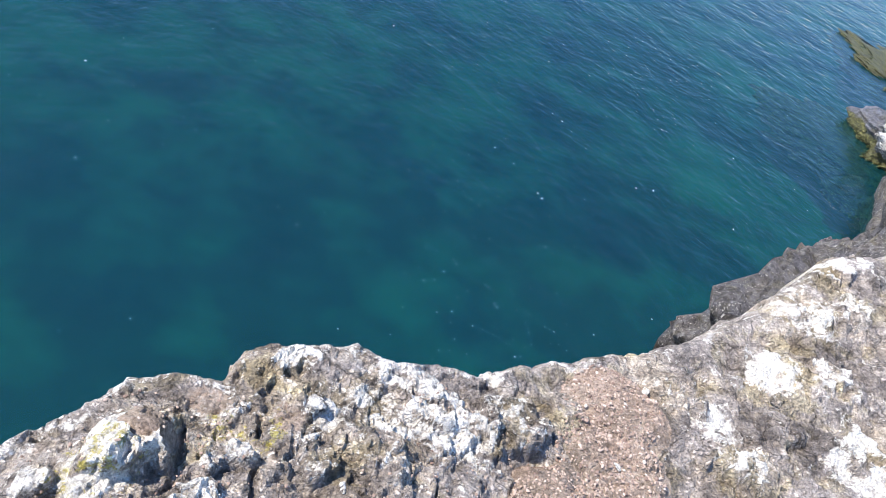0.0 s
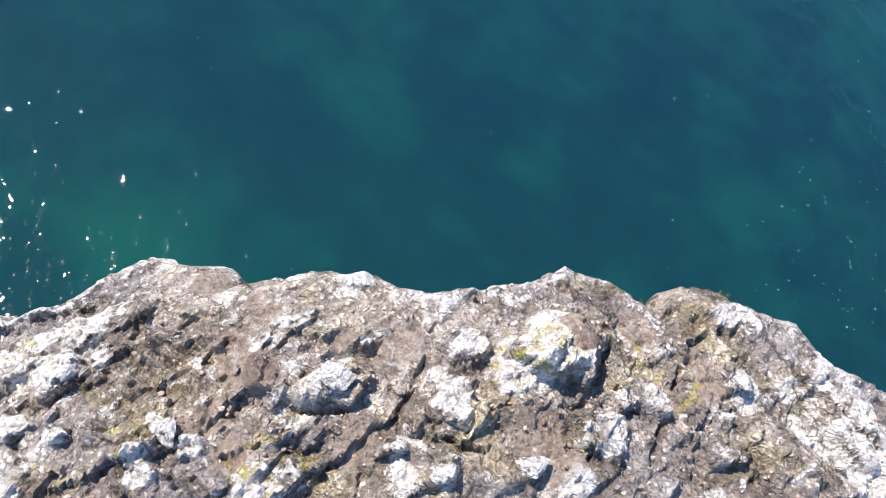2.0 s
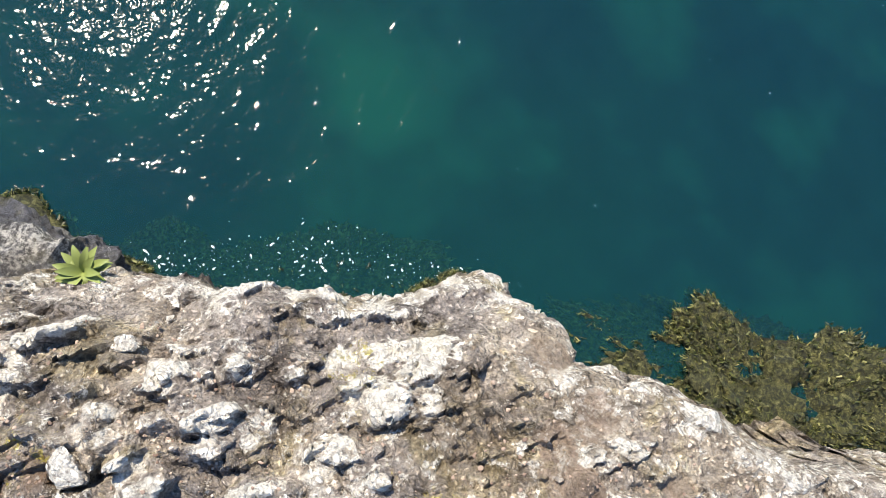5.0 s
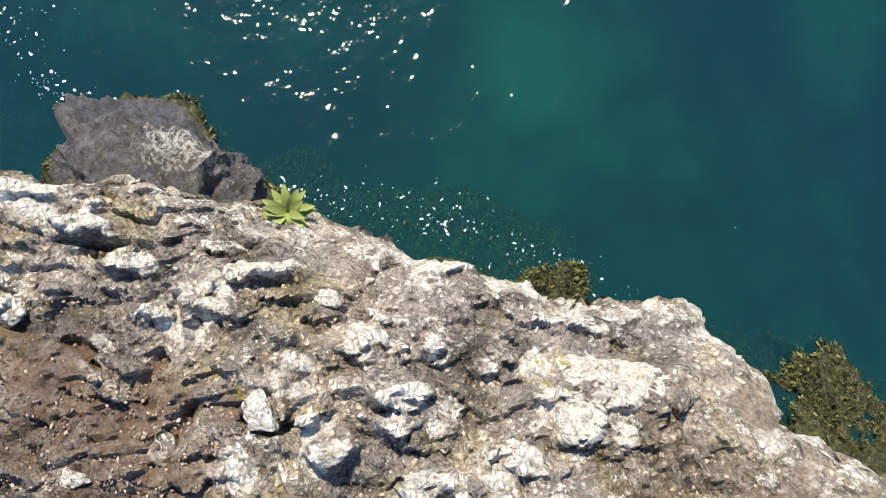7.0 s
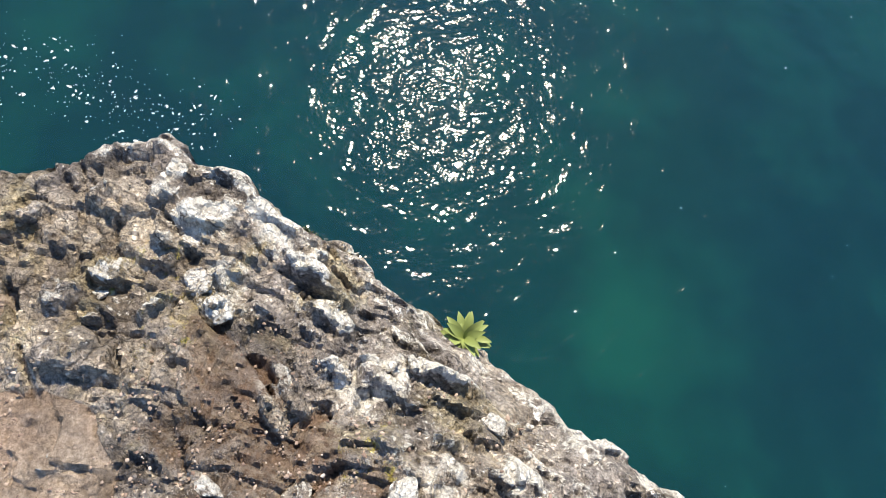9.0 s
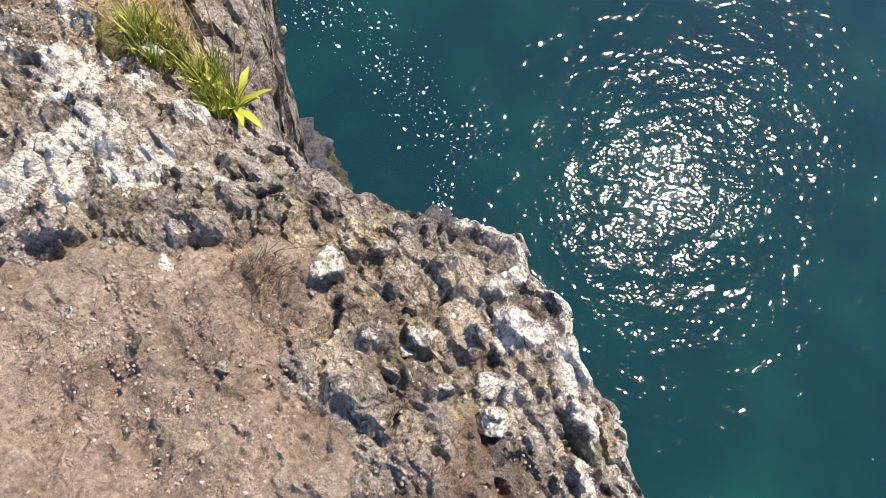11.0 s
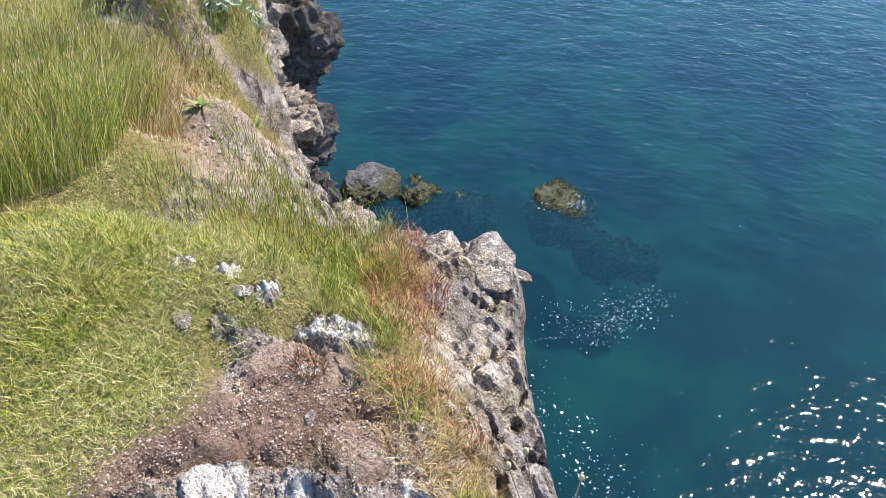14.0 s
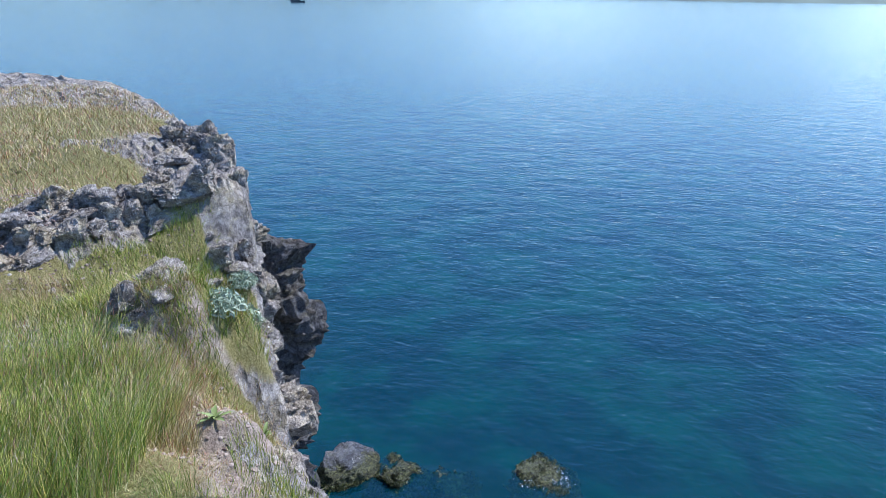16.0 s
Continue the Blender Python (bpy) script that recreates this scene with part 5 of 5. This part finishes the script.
blades("rust_stems", [(-2.3, -2.88, 0.18), (-2.15, -2.68, 0.13), (-1.97, -2.38, 0.10), (-1.98, -2.15, 0.07), (-2.5, -3.1, 0.10), (-1.72, -2.62, 0.06)], 1500, 0.03, 0.11, 0.003, RUST, 0.8, 216, "rust-red dry stems and seed stalks at the rim")
blades("straw_tuft", [(-1.08, -1.9, 0.055)], 420, 0.02, 0.06, 0.0022, STRAW, 1.3, 213, "round tuft of dry straw between stones")
blades("straw_tuft", [(-1.35, -1.72, 0.03)], 150, 0.015, 0.035, 0.0022, STRAW, 1.3, 214, "small yellow dry tuft on the rock")
blades("red_stems", [(-1.72, -2.62, 0.06), (-1.55, -2.3, 0.05), (-1.5, -1.28, 0.04)], 420, 0.03, 0.09, 0.002, STEM, 0.9, 215, "reddish-brown dry stems on gravel")


# ---------------------------------------------------------------- gravel and loose stones
def pebble_field(name, spots, count, low, high, seed, label):
    p = np.array([(0, 0, 1), (0.89, 0, 0.45), (0.28, 0.85, 0.45), (-0.72, 0.53, 0.45), (-0.72, -0.53, 0.45), (0.28, -0.85, 0.45),
                  (0.72, 0.53, -0.45), (-0.28, 0.85, -0.45), (-0.89, 0, -0.45), (-0.28, -0.85, -0.45), (0.72, -0.53, -0.45), (0, 0, -1)])
    t = [(0, k, k % 5 + 1) for k in range(1, 6)] + [(11, 6 + (k + 1) % 5, 6 + k) for k in range(5)]
    t += [(k + 1, 6 + k, (k + 1) % 5 + 1) for k in range(5)] + [((k + 1) % 5 + 1, 6 + k, 6 + (k + 1) % 5) for k in range(5)]
    x, y, z, rng = scatter(spots, count, seed)
    n = len(x)
    size = low + (high - low) * rng.random(n) ** 3
    v = p[None] * (0.7 + 0.6 * rng.random((n, 12, 1)))
    v = v * (size[:, None] * (0.6 + 0.7 * rng.random((n, 3))) * np.array([1, 1, 0.65]))[:, None, :]
    a = rng.random(n) * 6.28
    c, s_ = np.cos(a)[:, None], np.sin(a)[:, None]
    w = np.stack([v[..., 0] * c - v[..., 1] * s_ + x[:, None], v[..., 0] * s_ + v[..., 1] * c + y[:, None], v[..., 2] + (z + 0.15 * size)[:, None]], -1)
    faces = (np.arange(n)[:, None, None] * 12 + np.array(t)[None]).reshape(-1, 3)
    ob = new(name, mesh_of(name, w.reshape(-1, 3), faces, PEBBLE, False))
    return tagged(ob, label, "gravel", kind="stuff")


pebble_field("gravel", [(1.05, 1.5, 0.17), (1.0, 1.25, 0.18), (0.85, 1.0, 0.2)], 5000, 0.002, 0.007, 301, "fine brown gravel in a gully between the rocks")
pebble_field("gravel", [(-1.3, -0.62, 0.25), (-1.1, -0.55, 0.25), (-1.05, -1.25, 0.35), (-1.3, -1.25, 0.25), (-1.15, -1.6, 0.25), (-1.5, -1.2, 0.1), (-0.9, -0.9, 0.3)], 9000, 0.001, 0.0045, 302, "reddish-brown grit and small stones on bare earth")
pebble_field("gravel", [(-1.68, -2.2, 0.18), (-1.55, -2.45, 0.22), (-1.3, -2.55, 0.3), (-1.0, -2.6, 0.3), (-1.75, -2.4, 0.15), (-1.6, -2.7, 0.15)], 15000, 0.0012, 0.005, 303, "reddish-brown gravel between the rock and the turf")
pebble_field("gravel", [(-0.7, 0.55, 0.2), (-0.6, 0.3, 0.3), (-0.3, 0.9, 0.3), (-1.0, 0.0, 0.3), (-1.3, -0.2, 0.2), (-0.1, 0.7, 0.3), (0.5, 1.1, 0.3), (-0.85, 0.5, 0.12)], 3000, 0.0015, 0.006, 304, "small brown stones in the hollows of the rock")
pebble_field("gravel", [(-2.2, -4.3, 0.35), (-2.45, -4.8, 0.35), (-2.7, -5.3, 0.3), (-2.9, -8.0, 1.0), (-2.3, -9.0, 1.2)], 5000, 0.004, 0.02, 305, "pale grit and stones on the headland path")

STONE_SHAPES = []
for k in range(10):
    p, f = round_sheet(18)
    q = p * angular(p, 900 + k, 13)[:, None]
    q = q * (1 + 0.10 * layers(q[:, 0] * 2 + k, q[:, 1] * 2, q[:, 2] * 2, 400 + k, 4) + 0.05 * layers(q[:, 0] * 5, q[:, 1] * 5 + k, q[:, 2] * 5, 450 + k, 3, True))[:, None]
    q = q * np.array([1.0, 0.62 + 0.05 * (k % 4), 0.42 + 0.05 * (k % 4)])
    zero = np.zeros(len(q))
    crust = np.clip((0.36 if k < 5 else 0.12) + 0.5 * q[:, 2] + 0.25 * layers(q[:, 0] * 3, q[:, 1] * 3, q[:, 2] * 3, 470 + k, 3), 0, 1)
    STONE_SHAPES.append(mesh_of("stone", q, f, ROCK, True, white=crust, soil=zero, turf=zero, gold=zero))
    STONE_SHAPES[-1].set_sharp_from_angle(angle=radians(30))


def stone(x, y, size, shape, turn, tilt=(0, 0), sink=-0.16, flat=1.0):
    z = float(land(np.array([x]), np.array([y]))[0][0])
    ob = new("stone", STONE_SHAPES[shape])
    ob.matrix_world = pose(x, y, z + size * sink, tilt[0], tilt[1], turn) @ Matrix.Diagonal((size, size, size * flat, 1))
    return child(ob, ground)


# stones that can be told apart: place, half length, shape, turn
for x, y, size, shape, turn in [(-1.23, -0.08, 0.025, 4, 0), (-0.76, 0.70, 0.03, 8, 60), (-1.62, -2.46, 0.028, 9, 20), (-1.71, -2.62, 0.045, 2, 60), (-1.51, -3.02, 0.05, 9, 40), (-1.62, -3.25, 0.055, 6, 30), (-1.72, -3.0, 0.04, 5, 110),
                                (-2.8, -2.95, 0.13, 7, 40), (-2.66, -3.05, 0.10, 5, 10), (-2.73, -2.8, 0.10, 6, 80), (-2.92, -2.86, 0.08, 8, 100)]:
    stone(x, y, size, shape, turn)
rng = np.random.default_rng(77)
placed = 0
while placed < 70:
    k = rng.integers(0, 6)
    cx, cy, r = [(-0.6, 0.5, 0.7), (-1.2, 0.0, 0.5), (0.1, 0.9, 0.6), (-1.55, -0.7, 0.35), (-1.4, -1.8, 0.5), (1.6, 1.7, 0.8)][k]
    x, y = cx + r * rng.normal() * 0.6, cy + r * rng.normal() * 0.6
    sd = float(rim_distance(np.array([x]), np.array([y]))[0][0])
    if sd > -0.06:
        continue
    stone(x, y, 0.012 + 0.028 * rng.random() ** 2, int(rng.integers(0, 10)), float(rng.random() * 360), (float(rng.normal() * 12), float(rng.normal() * 12)), 0.0)
    placed += 1
for k in range(26):
    x, y = -1.18 + 0.22 * rng.normal(), -1.32 + 0.2 * rng.normal()
    if k % 2:
        x, y = -1.55 + 0.2 * rng.normal(), -2.55 + 0.12 * rng.normal()
    stone(x, y, 0.007 + 0.022 * rng.random() ** 2, int(rng.integers(5, 10)), float(rng.random() * 360), (float(rng.normal() * 10), float(rng.normal() * 10)), -0.25, 0.8)
for x, y, size, shape, turn in [(-2.95, -6.25, 0.13, 6, 80), (-2.7, -6.0, 0.12, 7, 60), (-3.1, -6.5, 0.11, 5, 20), (-2.45, -5.95, 0.10, 8, 100), (-3.7, -7.2, 0.12, 9, 0), (-3.45, -6.9, 0.13, 5, 40),
                                (-3.5, -8.6, 0.14, 5, 20), (-2.9, -8.7, 0.12, 8, 80), (-4.3, -9.2, 0.15, 9, 60)]:
    stone(x, y, size, shape, turn)

# ---------------------------------------------------------------- crags of jointed blocks
def block_shape(seed, mat, crust):
    p, f = round_sheet(36)
    q = np.sign(p) * np.abs(p) ** 0.7
    q = q / np.linalg.norm(q, axis=1, keepdims=True) * angular(p, seed, 15, 0.5)[:, None] * 1.12
    q = q * (1 + 0.08 * layers(q[:, 0] * 2.5, q[:, 1] * 2.5, q[:, 2] * 2.5, seed + 3, 4) + 0.15 * layers(q[:, 0] * 3.5, q[:, 1] * 3.5, q[:, 2] * 7, seed + 5, 4, True))[:, None]
    zero = np.zeros(len(q))
    white = np.clip(crust + 0.3 * layers(q[:, 0] * 2, q[:, 1] * 2, q[:, 2] * 2, seed + 7, 3), 0, 1)
    me = mesh_of("block", q, f, mat, True, white=white, soil=np.clip(zero + 0.25 * (q[:, 2] > 0.3), 0, 1), turf=zero, gold=zero)
    me.set_sharp_from_angle(angle=radians(30))
    return me


PALE_BLOCKS = [block_shape(1200 + 11 * k, ROCK, 0.17) for k in range(6)]
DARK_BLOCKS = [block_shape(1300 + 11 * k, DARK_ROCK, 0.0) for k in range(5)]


def block_crag(name, label, shapes, spots, seed):
    """A crag of several angular blocks: each spot gives a place and the block's half sizes."""
    rnd = random.Random(seed)
    root = new(name)
    root.matrix_world = pose(*spots[0][:3])
    tagged(root, label, "crag")
    for k, (x, y, z, a, b, c) in enumerate(spots):
        ob = new("block", shapes[(k + seed) % len(shapes)])
        ob.matrix_basis = pose(x - spots[0][0], y - spots[0][1], z - spots[0][2], rnd.uniform(-14, 14), rnd.uniform(-14, 14), 28 + rnd.uniform(-30, 30)) @ Matrix.Diagonal((a, b, c, 1))
        child(ob, root)


rnd = random.Random(41)
for k, (x, y, z) in enumerate([(-3.30, -5.50, -1.45), (-3.56, -6.10, -1.30), (-3.90, -6.85, -1.12), (-4.28, -7.60, -0.95), (-4.74, -8.40, -0.90), (-5.06, -9.0, -0.72), (-5.34, -9.8, -0.45), (-5.56, -10.6, -0.28), (-5.74, -11.3, -0.2)]):
    spots = []
    for n in range(9):
        drop = 0.32 * (n // 3) ** 1.15
        spots.append((x + rnd.uniform(-0.05, 0.08) + 0.16 + 0.03 * (n // 3), y + (n % 3 - 1) * 0.27 + rnd.uniform(-0.06, 0.06), z - drop + rnd.uniform(-0.08, 0.08),
                      rnd.uniform(0.12, 0.19), rnd.uniform(0.15, 0.25), rnd.uniform(0.11, 0.22)))
    block_crag("crag", "jutting grey-brown jointed rock at the cliff's rim with dark clefts", PALE_BLOCKS, spots, k)
for k, (x, y, r) in enumerate(OUTCROPS[:9] + OUTCROPS[9:]):
    spots = []
    for n in range(20 if r > 0.25 else 8):
        bx, by = x + rnd.uniform(-r, r), y + rnd.uniform(-r, r) * 0.8
        half = (0.18 + 0.5 * rnd.random() ** 2) * min(r, 0.32)
        bz = float(land(np.array([bx]), np.array([by]))[0][0])
        spots.append((bx, by, bz - 0.05 * half, half * rnd.uniform(0.8, 1.5), half * rnd.uniform(0.6, 1.0), half * rnd.uniform(0.4, 0.75)))
    block_crag("outcrop", "low outcrop of broken grey rock in dry grass", PALE_BLOCKS, spots, k + 2)
for k, (x, y, z) in enumerate([(-2.85, -4.9, -1.55), (-2.72, -4.25, -1.30)]):
    spots = [(x + rnd.uniform(-0.1, 0.1), y + (n % 3 - 1) * 0.25, z - 0.3 * (n // 3), rnd.uniform(0.16, 0.24), rnd.uniform(0.18, 0.26), rnd.uniform(0.16, 0.28)) for n in range(9)]
    block_crag("crag", "broken rock ledges in a cleft of the cliff", PALE_BLOCKS, spots, k + 7)
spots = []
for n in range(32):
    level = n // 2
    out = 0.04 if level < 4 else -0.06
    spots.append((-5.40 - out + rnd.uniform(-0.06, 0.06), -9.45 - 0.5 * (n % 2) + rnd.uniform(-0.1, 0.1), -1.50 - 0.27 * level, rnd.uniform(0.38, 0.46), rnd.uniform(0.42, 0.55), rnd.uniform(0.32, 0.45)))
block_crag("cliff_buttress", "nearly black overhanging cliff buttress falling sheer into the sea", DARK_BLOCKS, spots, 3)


# ---------------------------------------------------------------- plants
def leaf_mesh(name, length, width, curl, mat, segments=6):
    """A long leaf with a folded midrib that arches outwards along x."""
    v, f = [], []
    for i in range(segments + 1):
        t = i / segments
        w = width * math.sin(math.pi * (0.08 + 0.92 * t) ** 0.8) * 0.5 + 0.0008
        x, z = length * t * math.cos(curl * t * 0.6), length * (0.75 * t - curl * t * t * 0.55)
        v += [(x, -w, z + w * 0.35), (x, 0, z), (x, w, z + w * 0.35)]
        if i:
            a, b = 3 * (i - 1), 3 * i
            f += [(a, a + 1, b + 1, b), (a + 1, a + 2, b + 2, b + 1)]
    return mesh_of(name, v, f, mat, True)


def tube(points, radius, sides=6):
    v, f = [], []
    for i, p in enumerate(points):
        for k in range(sides):
            a = 2 * math.pi * k / sides
            v.append((p[0] + radius * math.cos(a), p[1] + radius * math.sin(a), p[2]))
        if i:
            for k in range(sides):
                f.append(((i - 1) * sides + k, (i - 1) * sides + (k + 1) % sides, i * sides + (k + 1) % sides, i * sides + k))
    return v, f


def plantain(x, y, length, count, seed, label, stems=(), z=None, mat=LEAF, width=0.2):
    rnd = random.Random(seed)
    if z is None:
        z = float(land(np.array([x]), np.array([y]))[0][0])
    root = new("plant")
    root.matrix_world = pose(x, y, z - 0.005)
    tagged(root, label, "plant")
    shapes = [leaf_mesh("leaf", length * s, length * width, c, mat) for s, c in ((1.0, 0.9), (0.85, 0.6), (0.7, 1.2))]
    for k in range(count):
        ob = new("leaf", shapes[k % 3])
        ob.matrix_basis = pose(0, 0, 0, rnd.uniform(-12, 12), rnd.uniform(-25, 15), 360 * k / count * 2.4 + rnd.uniform(-15, 15))
        child(ob, root)
    for dx, dy, h in stems:
        pts = [(dx * t ** 1.5, dy * t ** 1.5, h * t) for t in (0, 0.25, 0.5, 0.75, 1)]
        v, f = tube(pts, 0.0016)
        st = child(new("flower_stem", mesh_of("flower_stem", v, f, STEM, True)), root)
        p, f = round_sheet(8)
        q = p * np.array([0.008, 0.008, 0.013]) * (1 + 0.25 * layers(p[:, 0] * 3, p[:, 1] * 3, p[:, 2] * 3, seed, 2))[:, None]
        hd = child(new("flower_head", mesh_of("flower_head", q, f, HEAD, True)), st)
        hd.matrix_basis = pose(dx, dy, h)
        hd["label"] = "pale brown ribwort flower head"
    return root


HEAD = make_plain("dry_flower_head", (0.42, 0.36, 0.22), 0.9, 0.4, 300)
plantain(-1.66, -0.18, 0.078, 34, 1, "yellow-green broad-leaved rosette rooted at the cliff's rim", z=-0.53, width=0.27)
plantain(-1.83, -1.70, 0.13, 12, 2, "green ribwort plantain with tall brown flower stems", [(-0.12, -0.22, 0.30), (-0.22, -0.10, 0.22), (-0.19, 0.0, 0.14), (-0.03, -0.20, 0.34), (-0.08, -0.05, 0.2)], mat=TALL, width=0.17)
plantain(-1.12, -2.36, 0.035, 10, 3, "small yellow-green rosette on lichened rock")
plantain(-1.03, -1.99, 0.03, 8, 4, "small green rosette beside a straw tuft")
plantain(-2.29, -4.45, 0.12, 10, 5, "leafy green dock on sandy soil")
plantain(-2.56, -4.45, 0.10, 9, 6, "leafy green plant at the cleft's edge")
plantain(-2.45, -4.15, 0.07, 8, 7, "small leafy plant on dry soil")


def silver_bush(x, y, size, seed):
    """A low bush of many thin silver leaflets."""
    rnd = np.random.default_rng(seed)
    z = float(land(np.array([x]), np.array([y]))[0][0])
    n = 900
    a, b, r = rnd.random(n) * 6.28, np.arccos(rnd.random(n)), size * rnd.random(n) ** 0.4
    c = np.stack([r * np.sin(b) * np.cos(a), r * np.sin(b) * np.sin(a), r * np.cos(b) * 0.7], 1)
    d = rnd.normal(size=(n, 3))
    d /= np.linalg.norm(d, axis=1, keepdims=True)
    e = np.cross(d, rnd.normal(size=(n, 3)))
    e /= np.linalg.norm(e, axis=1, keepdims=True)
    L, W = size * 0.16, size * 0.035
    v = np.stack([c - d * L, c + e * W, c + d * L, c - e * W], 1).reshape(-1, 3)
    root = new("silver_bush")
    root.matrix_world = pose(x, y, z)
    tagged(root, "low bush of silvery grey-green leaves on the headland", "bush")
    child(new("foliage", mesh_of("foliage", v, np.arange(4 * n).reshape(n, 4), SILVER, False)), root)
    for k in range(5):
        t = 2.4 * k
        vv, ff = tube([(0, 0, -0.02), (0.3 * size * math.cos(t), 0.3 * size * math.sin(t), 0.25 * size), (0.6 * size * math.cos(t), 0.6 * size * math.sin(t), 0.45 * size)], 0.004)
        child(new("branch", mesh_of("branch", vv, ff, STEM, True)), root)


silver_bush(-3.09, -5.92, 0.20, 1)
silver_bush(-3.67, -6.82, 0.26, 2)
silver_bush(-3.95, -7.15, 0.16, 3)

v, f = tube([(0, 0, 0), (0.02, 0.004, 0.004), (0.045, 0.002, 0.007), (0.07, -0.004, 0.006)], 0.0025)
z = float(land(np.array([-1.15]), np.array([-1.70]))[0][0])
twig = new("twig", mesh_of("twig", v, f, make_plain("pale_wood", (0.62, 0.52, 0.36), 0.8), True))
twig.matrix_world = pose(-1.15, -1.70, z + 0.004, 0, 0, 30)
tagged(twig, "short pale dry twig lying on the earth", "twig")


# ---------------------------------------------------------------- foam on the water
def foam(name, lines, count, spread, low, high, seed, label):
    """Small ragged flakes of foam strewn along lines on the water."""
    rng = np.random.default_rng(seed)
    pts = []
    lens = [math.dist(a, b) for a, b in lines]
    for (a, b), l in zip(lines, lens):
        k = max(1, int(count * l / sum(lens)))
        t = rng.random(k)
        pts.append(np.stack([a[0] + (b[0] - a[0]) * t, a[1] + (b[1] - a[1]) * t], 1) + rng.normal(size=(k, 2)) * spread)
    c = np.concatenate(pts)
    n = len(c)
    size = low + (high - low) * rng.random(n) ** 4
    ang = np.linspace(0, 2 * math.pi, 7)[:6]
    r = size[:, None] * (0.35 + 0.9 * rng.random((n, 6)))
    stretch = 0.5 + rng.random(n)[:, None]
    turn = rng.random(n)[:, None] * 3.14
    lx, ly = r * np.cos(ang) * stretch, r * np.sin(ang) / stretch
    x = c[:, :1] + lx * np.cos(turn) - ly * np.sin(turn)
    y = c[:, 1:] + lx * np.sin(turn) + ly * np.cos(turn)
    v = np.concatenate([np.stack([c[:, 0], c[:, 1], np.full(n, SEA + 0.012)], 1)[:, None], np.stack([x, y, np.full((n, 6), SEA + 0.004)], -1)], 1).reshape(-1, 3)
    tri = np.array([(0, k + 1, (k + 1) % 6 + 1) for k in range(6)])
    f = (np.arange(n)[:, None, None] * 7 + tri[None]).reshape(-1, 3)
    return tagged(new(name, mesh_of(name, v, f, FOAM, False)), label, "foam", kind="stuff")


foam("sea_foam", [((-6.4, -6.7), (-5.65, -5.17)), ((-5.65, -5.17), (-5.6, -4.04)), ((-5.6, -4.04), (-5.4, -3.2)), ((-5.4, -3.2), (-5.3, -2.4))], 700, 0.28, 0.004, 0.024, 601, "scattered white foam flecks drifting on the water")
foam("sea_foam", [((-7.1, -5.15), (-7.7, -5.0)), ((-7.7, -5.0), (-7.9, -5.35)), ((-6.9, -5.4), (-7.3, -5.8)), ((-7.0, -5.2), (-8.6, -5.0))], 460, 0.17, 0.004, 0.016, 602, "curl of white foam flecks over a sunken rock")
foam("sea_foam", [((-2.55, 0.6), (-2.2, 1.15)), ((-2.2, 1.15), (-1.75, 1.5)), ((-1.75, 1.5), (-1.1, 2.1)), ((-2.9, -0.1), (-2.4, 0.7))], 330, 0.13, 0.003, 0.018, 603, "foam flecks drifting off the rocks")
foam("sea_foam", [((2.3, 9.7), (3.5, 9.2)), ((2.6, 6.75), (3.4, 7.3)), ((6.0, 13.6), (7.5, 17.6)), ((1.3, 6.8), (3.4, 7.3))], 240, 0.7, 0.004, 0.013, 604, "sparse white foam flecks on open water")
foam("sea_foam", [((-9.4, -7.35), (-8.95, -7.55)), ((-9.3, -7.2), (-9.1, -7.5))], 420, 0.12, 0.004, 0.018, 605, "white foam washing over an awash rock")
foam("sea_foam", [((-4.7, -2.5), (-4.1, -1.8)), ((-4.1, -1.8), (-3.3, -1.2)), ((-3.3, -1.0), (-2.8, -0.2))], 420, 0.09, 0.004, 0.022, 606, "white foam along the shore rock's waterline")
foam("sea_foam", [((-30, -8), (8, 14)), ((-20, 4), (-2, 12))], 260, 3.0, 0.005, 0.016, 607, "lone foam flecks on open water")

# ---------------------------------------------------------------- a boat far out
boat = new("boat")
boat.matrix_world = pose(-277, -416, SEA, 0, 0, -33)
tagged(boat, "small dark boat lying far out on the water", "boat")
hull = []
for t, w, zb, zt in ((-4.5, 1.1, 0.0, 1.1), (-2.0, 1.4, -0.3, 1.0), (1.5, 1.3, -0.3, 1.1), (3.6, 0.7, -0.1, 1.4), (4.8, 0.05, 0.8, 1.8)):
    hull += [(t, -w, zt), (t, -w * 0.7, zb), (t, w * 0.7, zb), (t, w, zt)]
child(new("hull", mesh_of("hull", hull, grid_faces(5, 4, True), HULL, False)), boat)
cab = [(x, y, z) for x in (-1.5, 1.2) for y in (-0.8, 0.8) for z in (0.9, 1.5)]
child(new("cabin", mesh_of("cabin", cab, [(0, 1, 3, 2), (4, 6, 7, 5), (0, 4, 5, 1), (2, 3, 7, 6), (1, 5, 7, 3)], HULL, False)), boat)
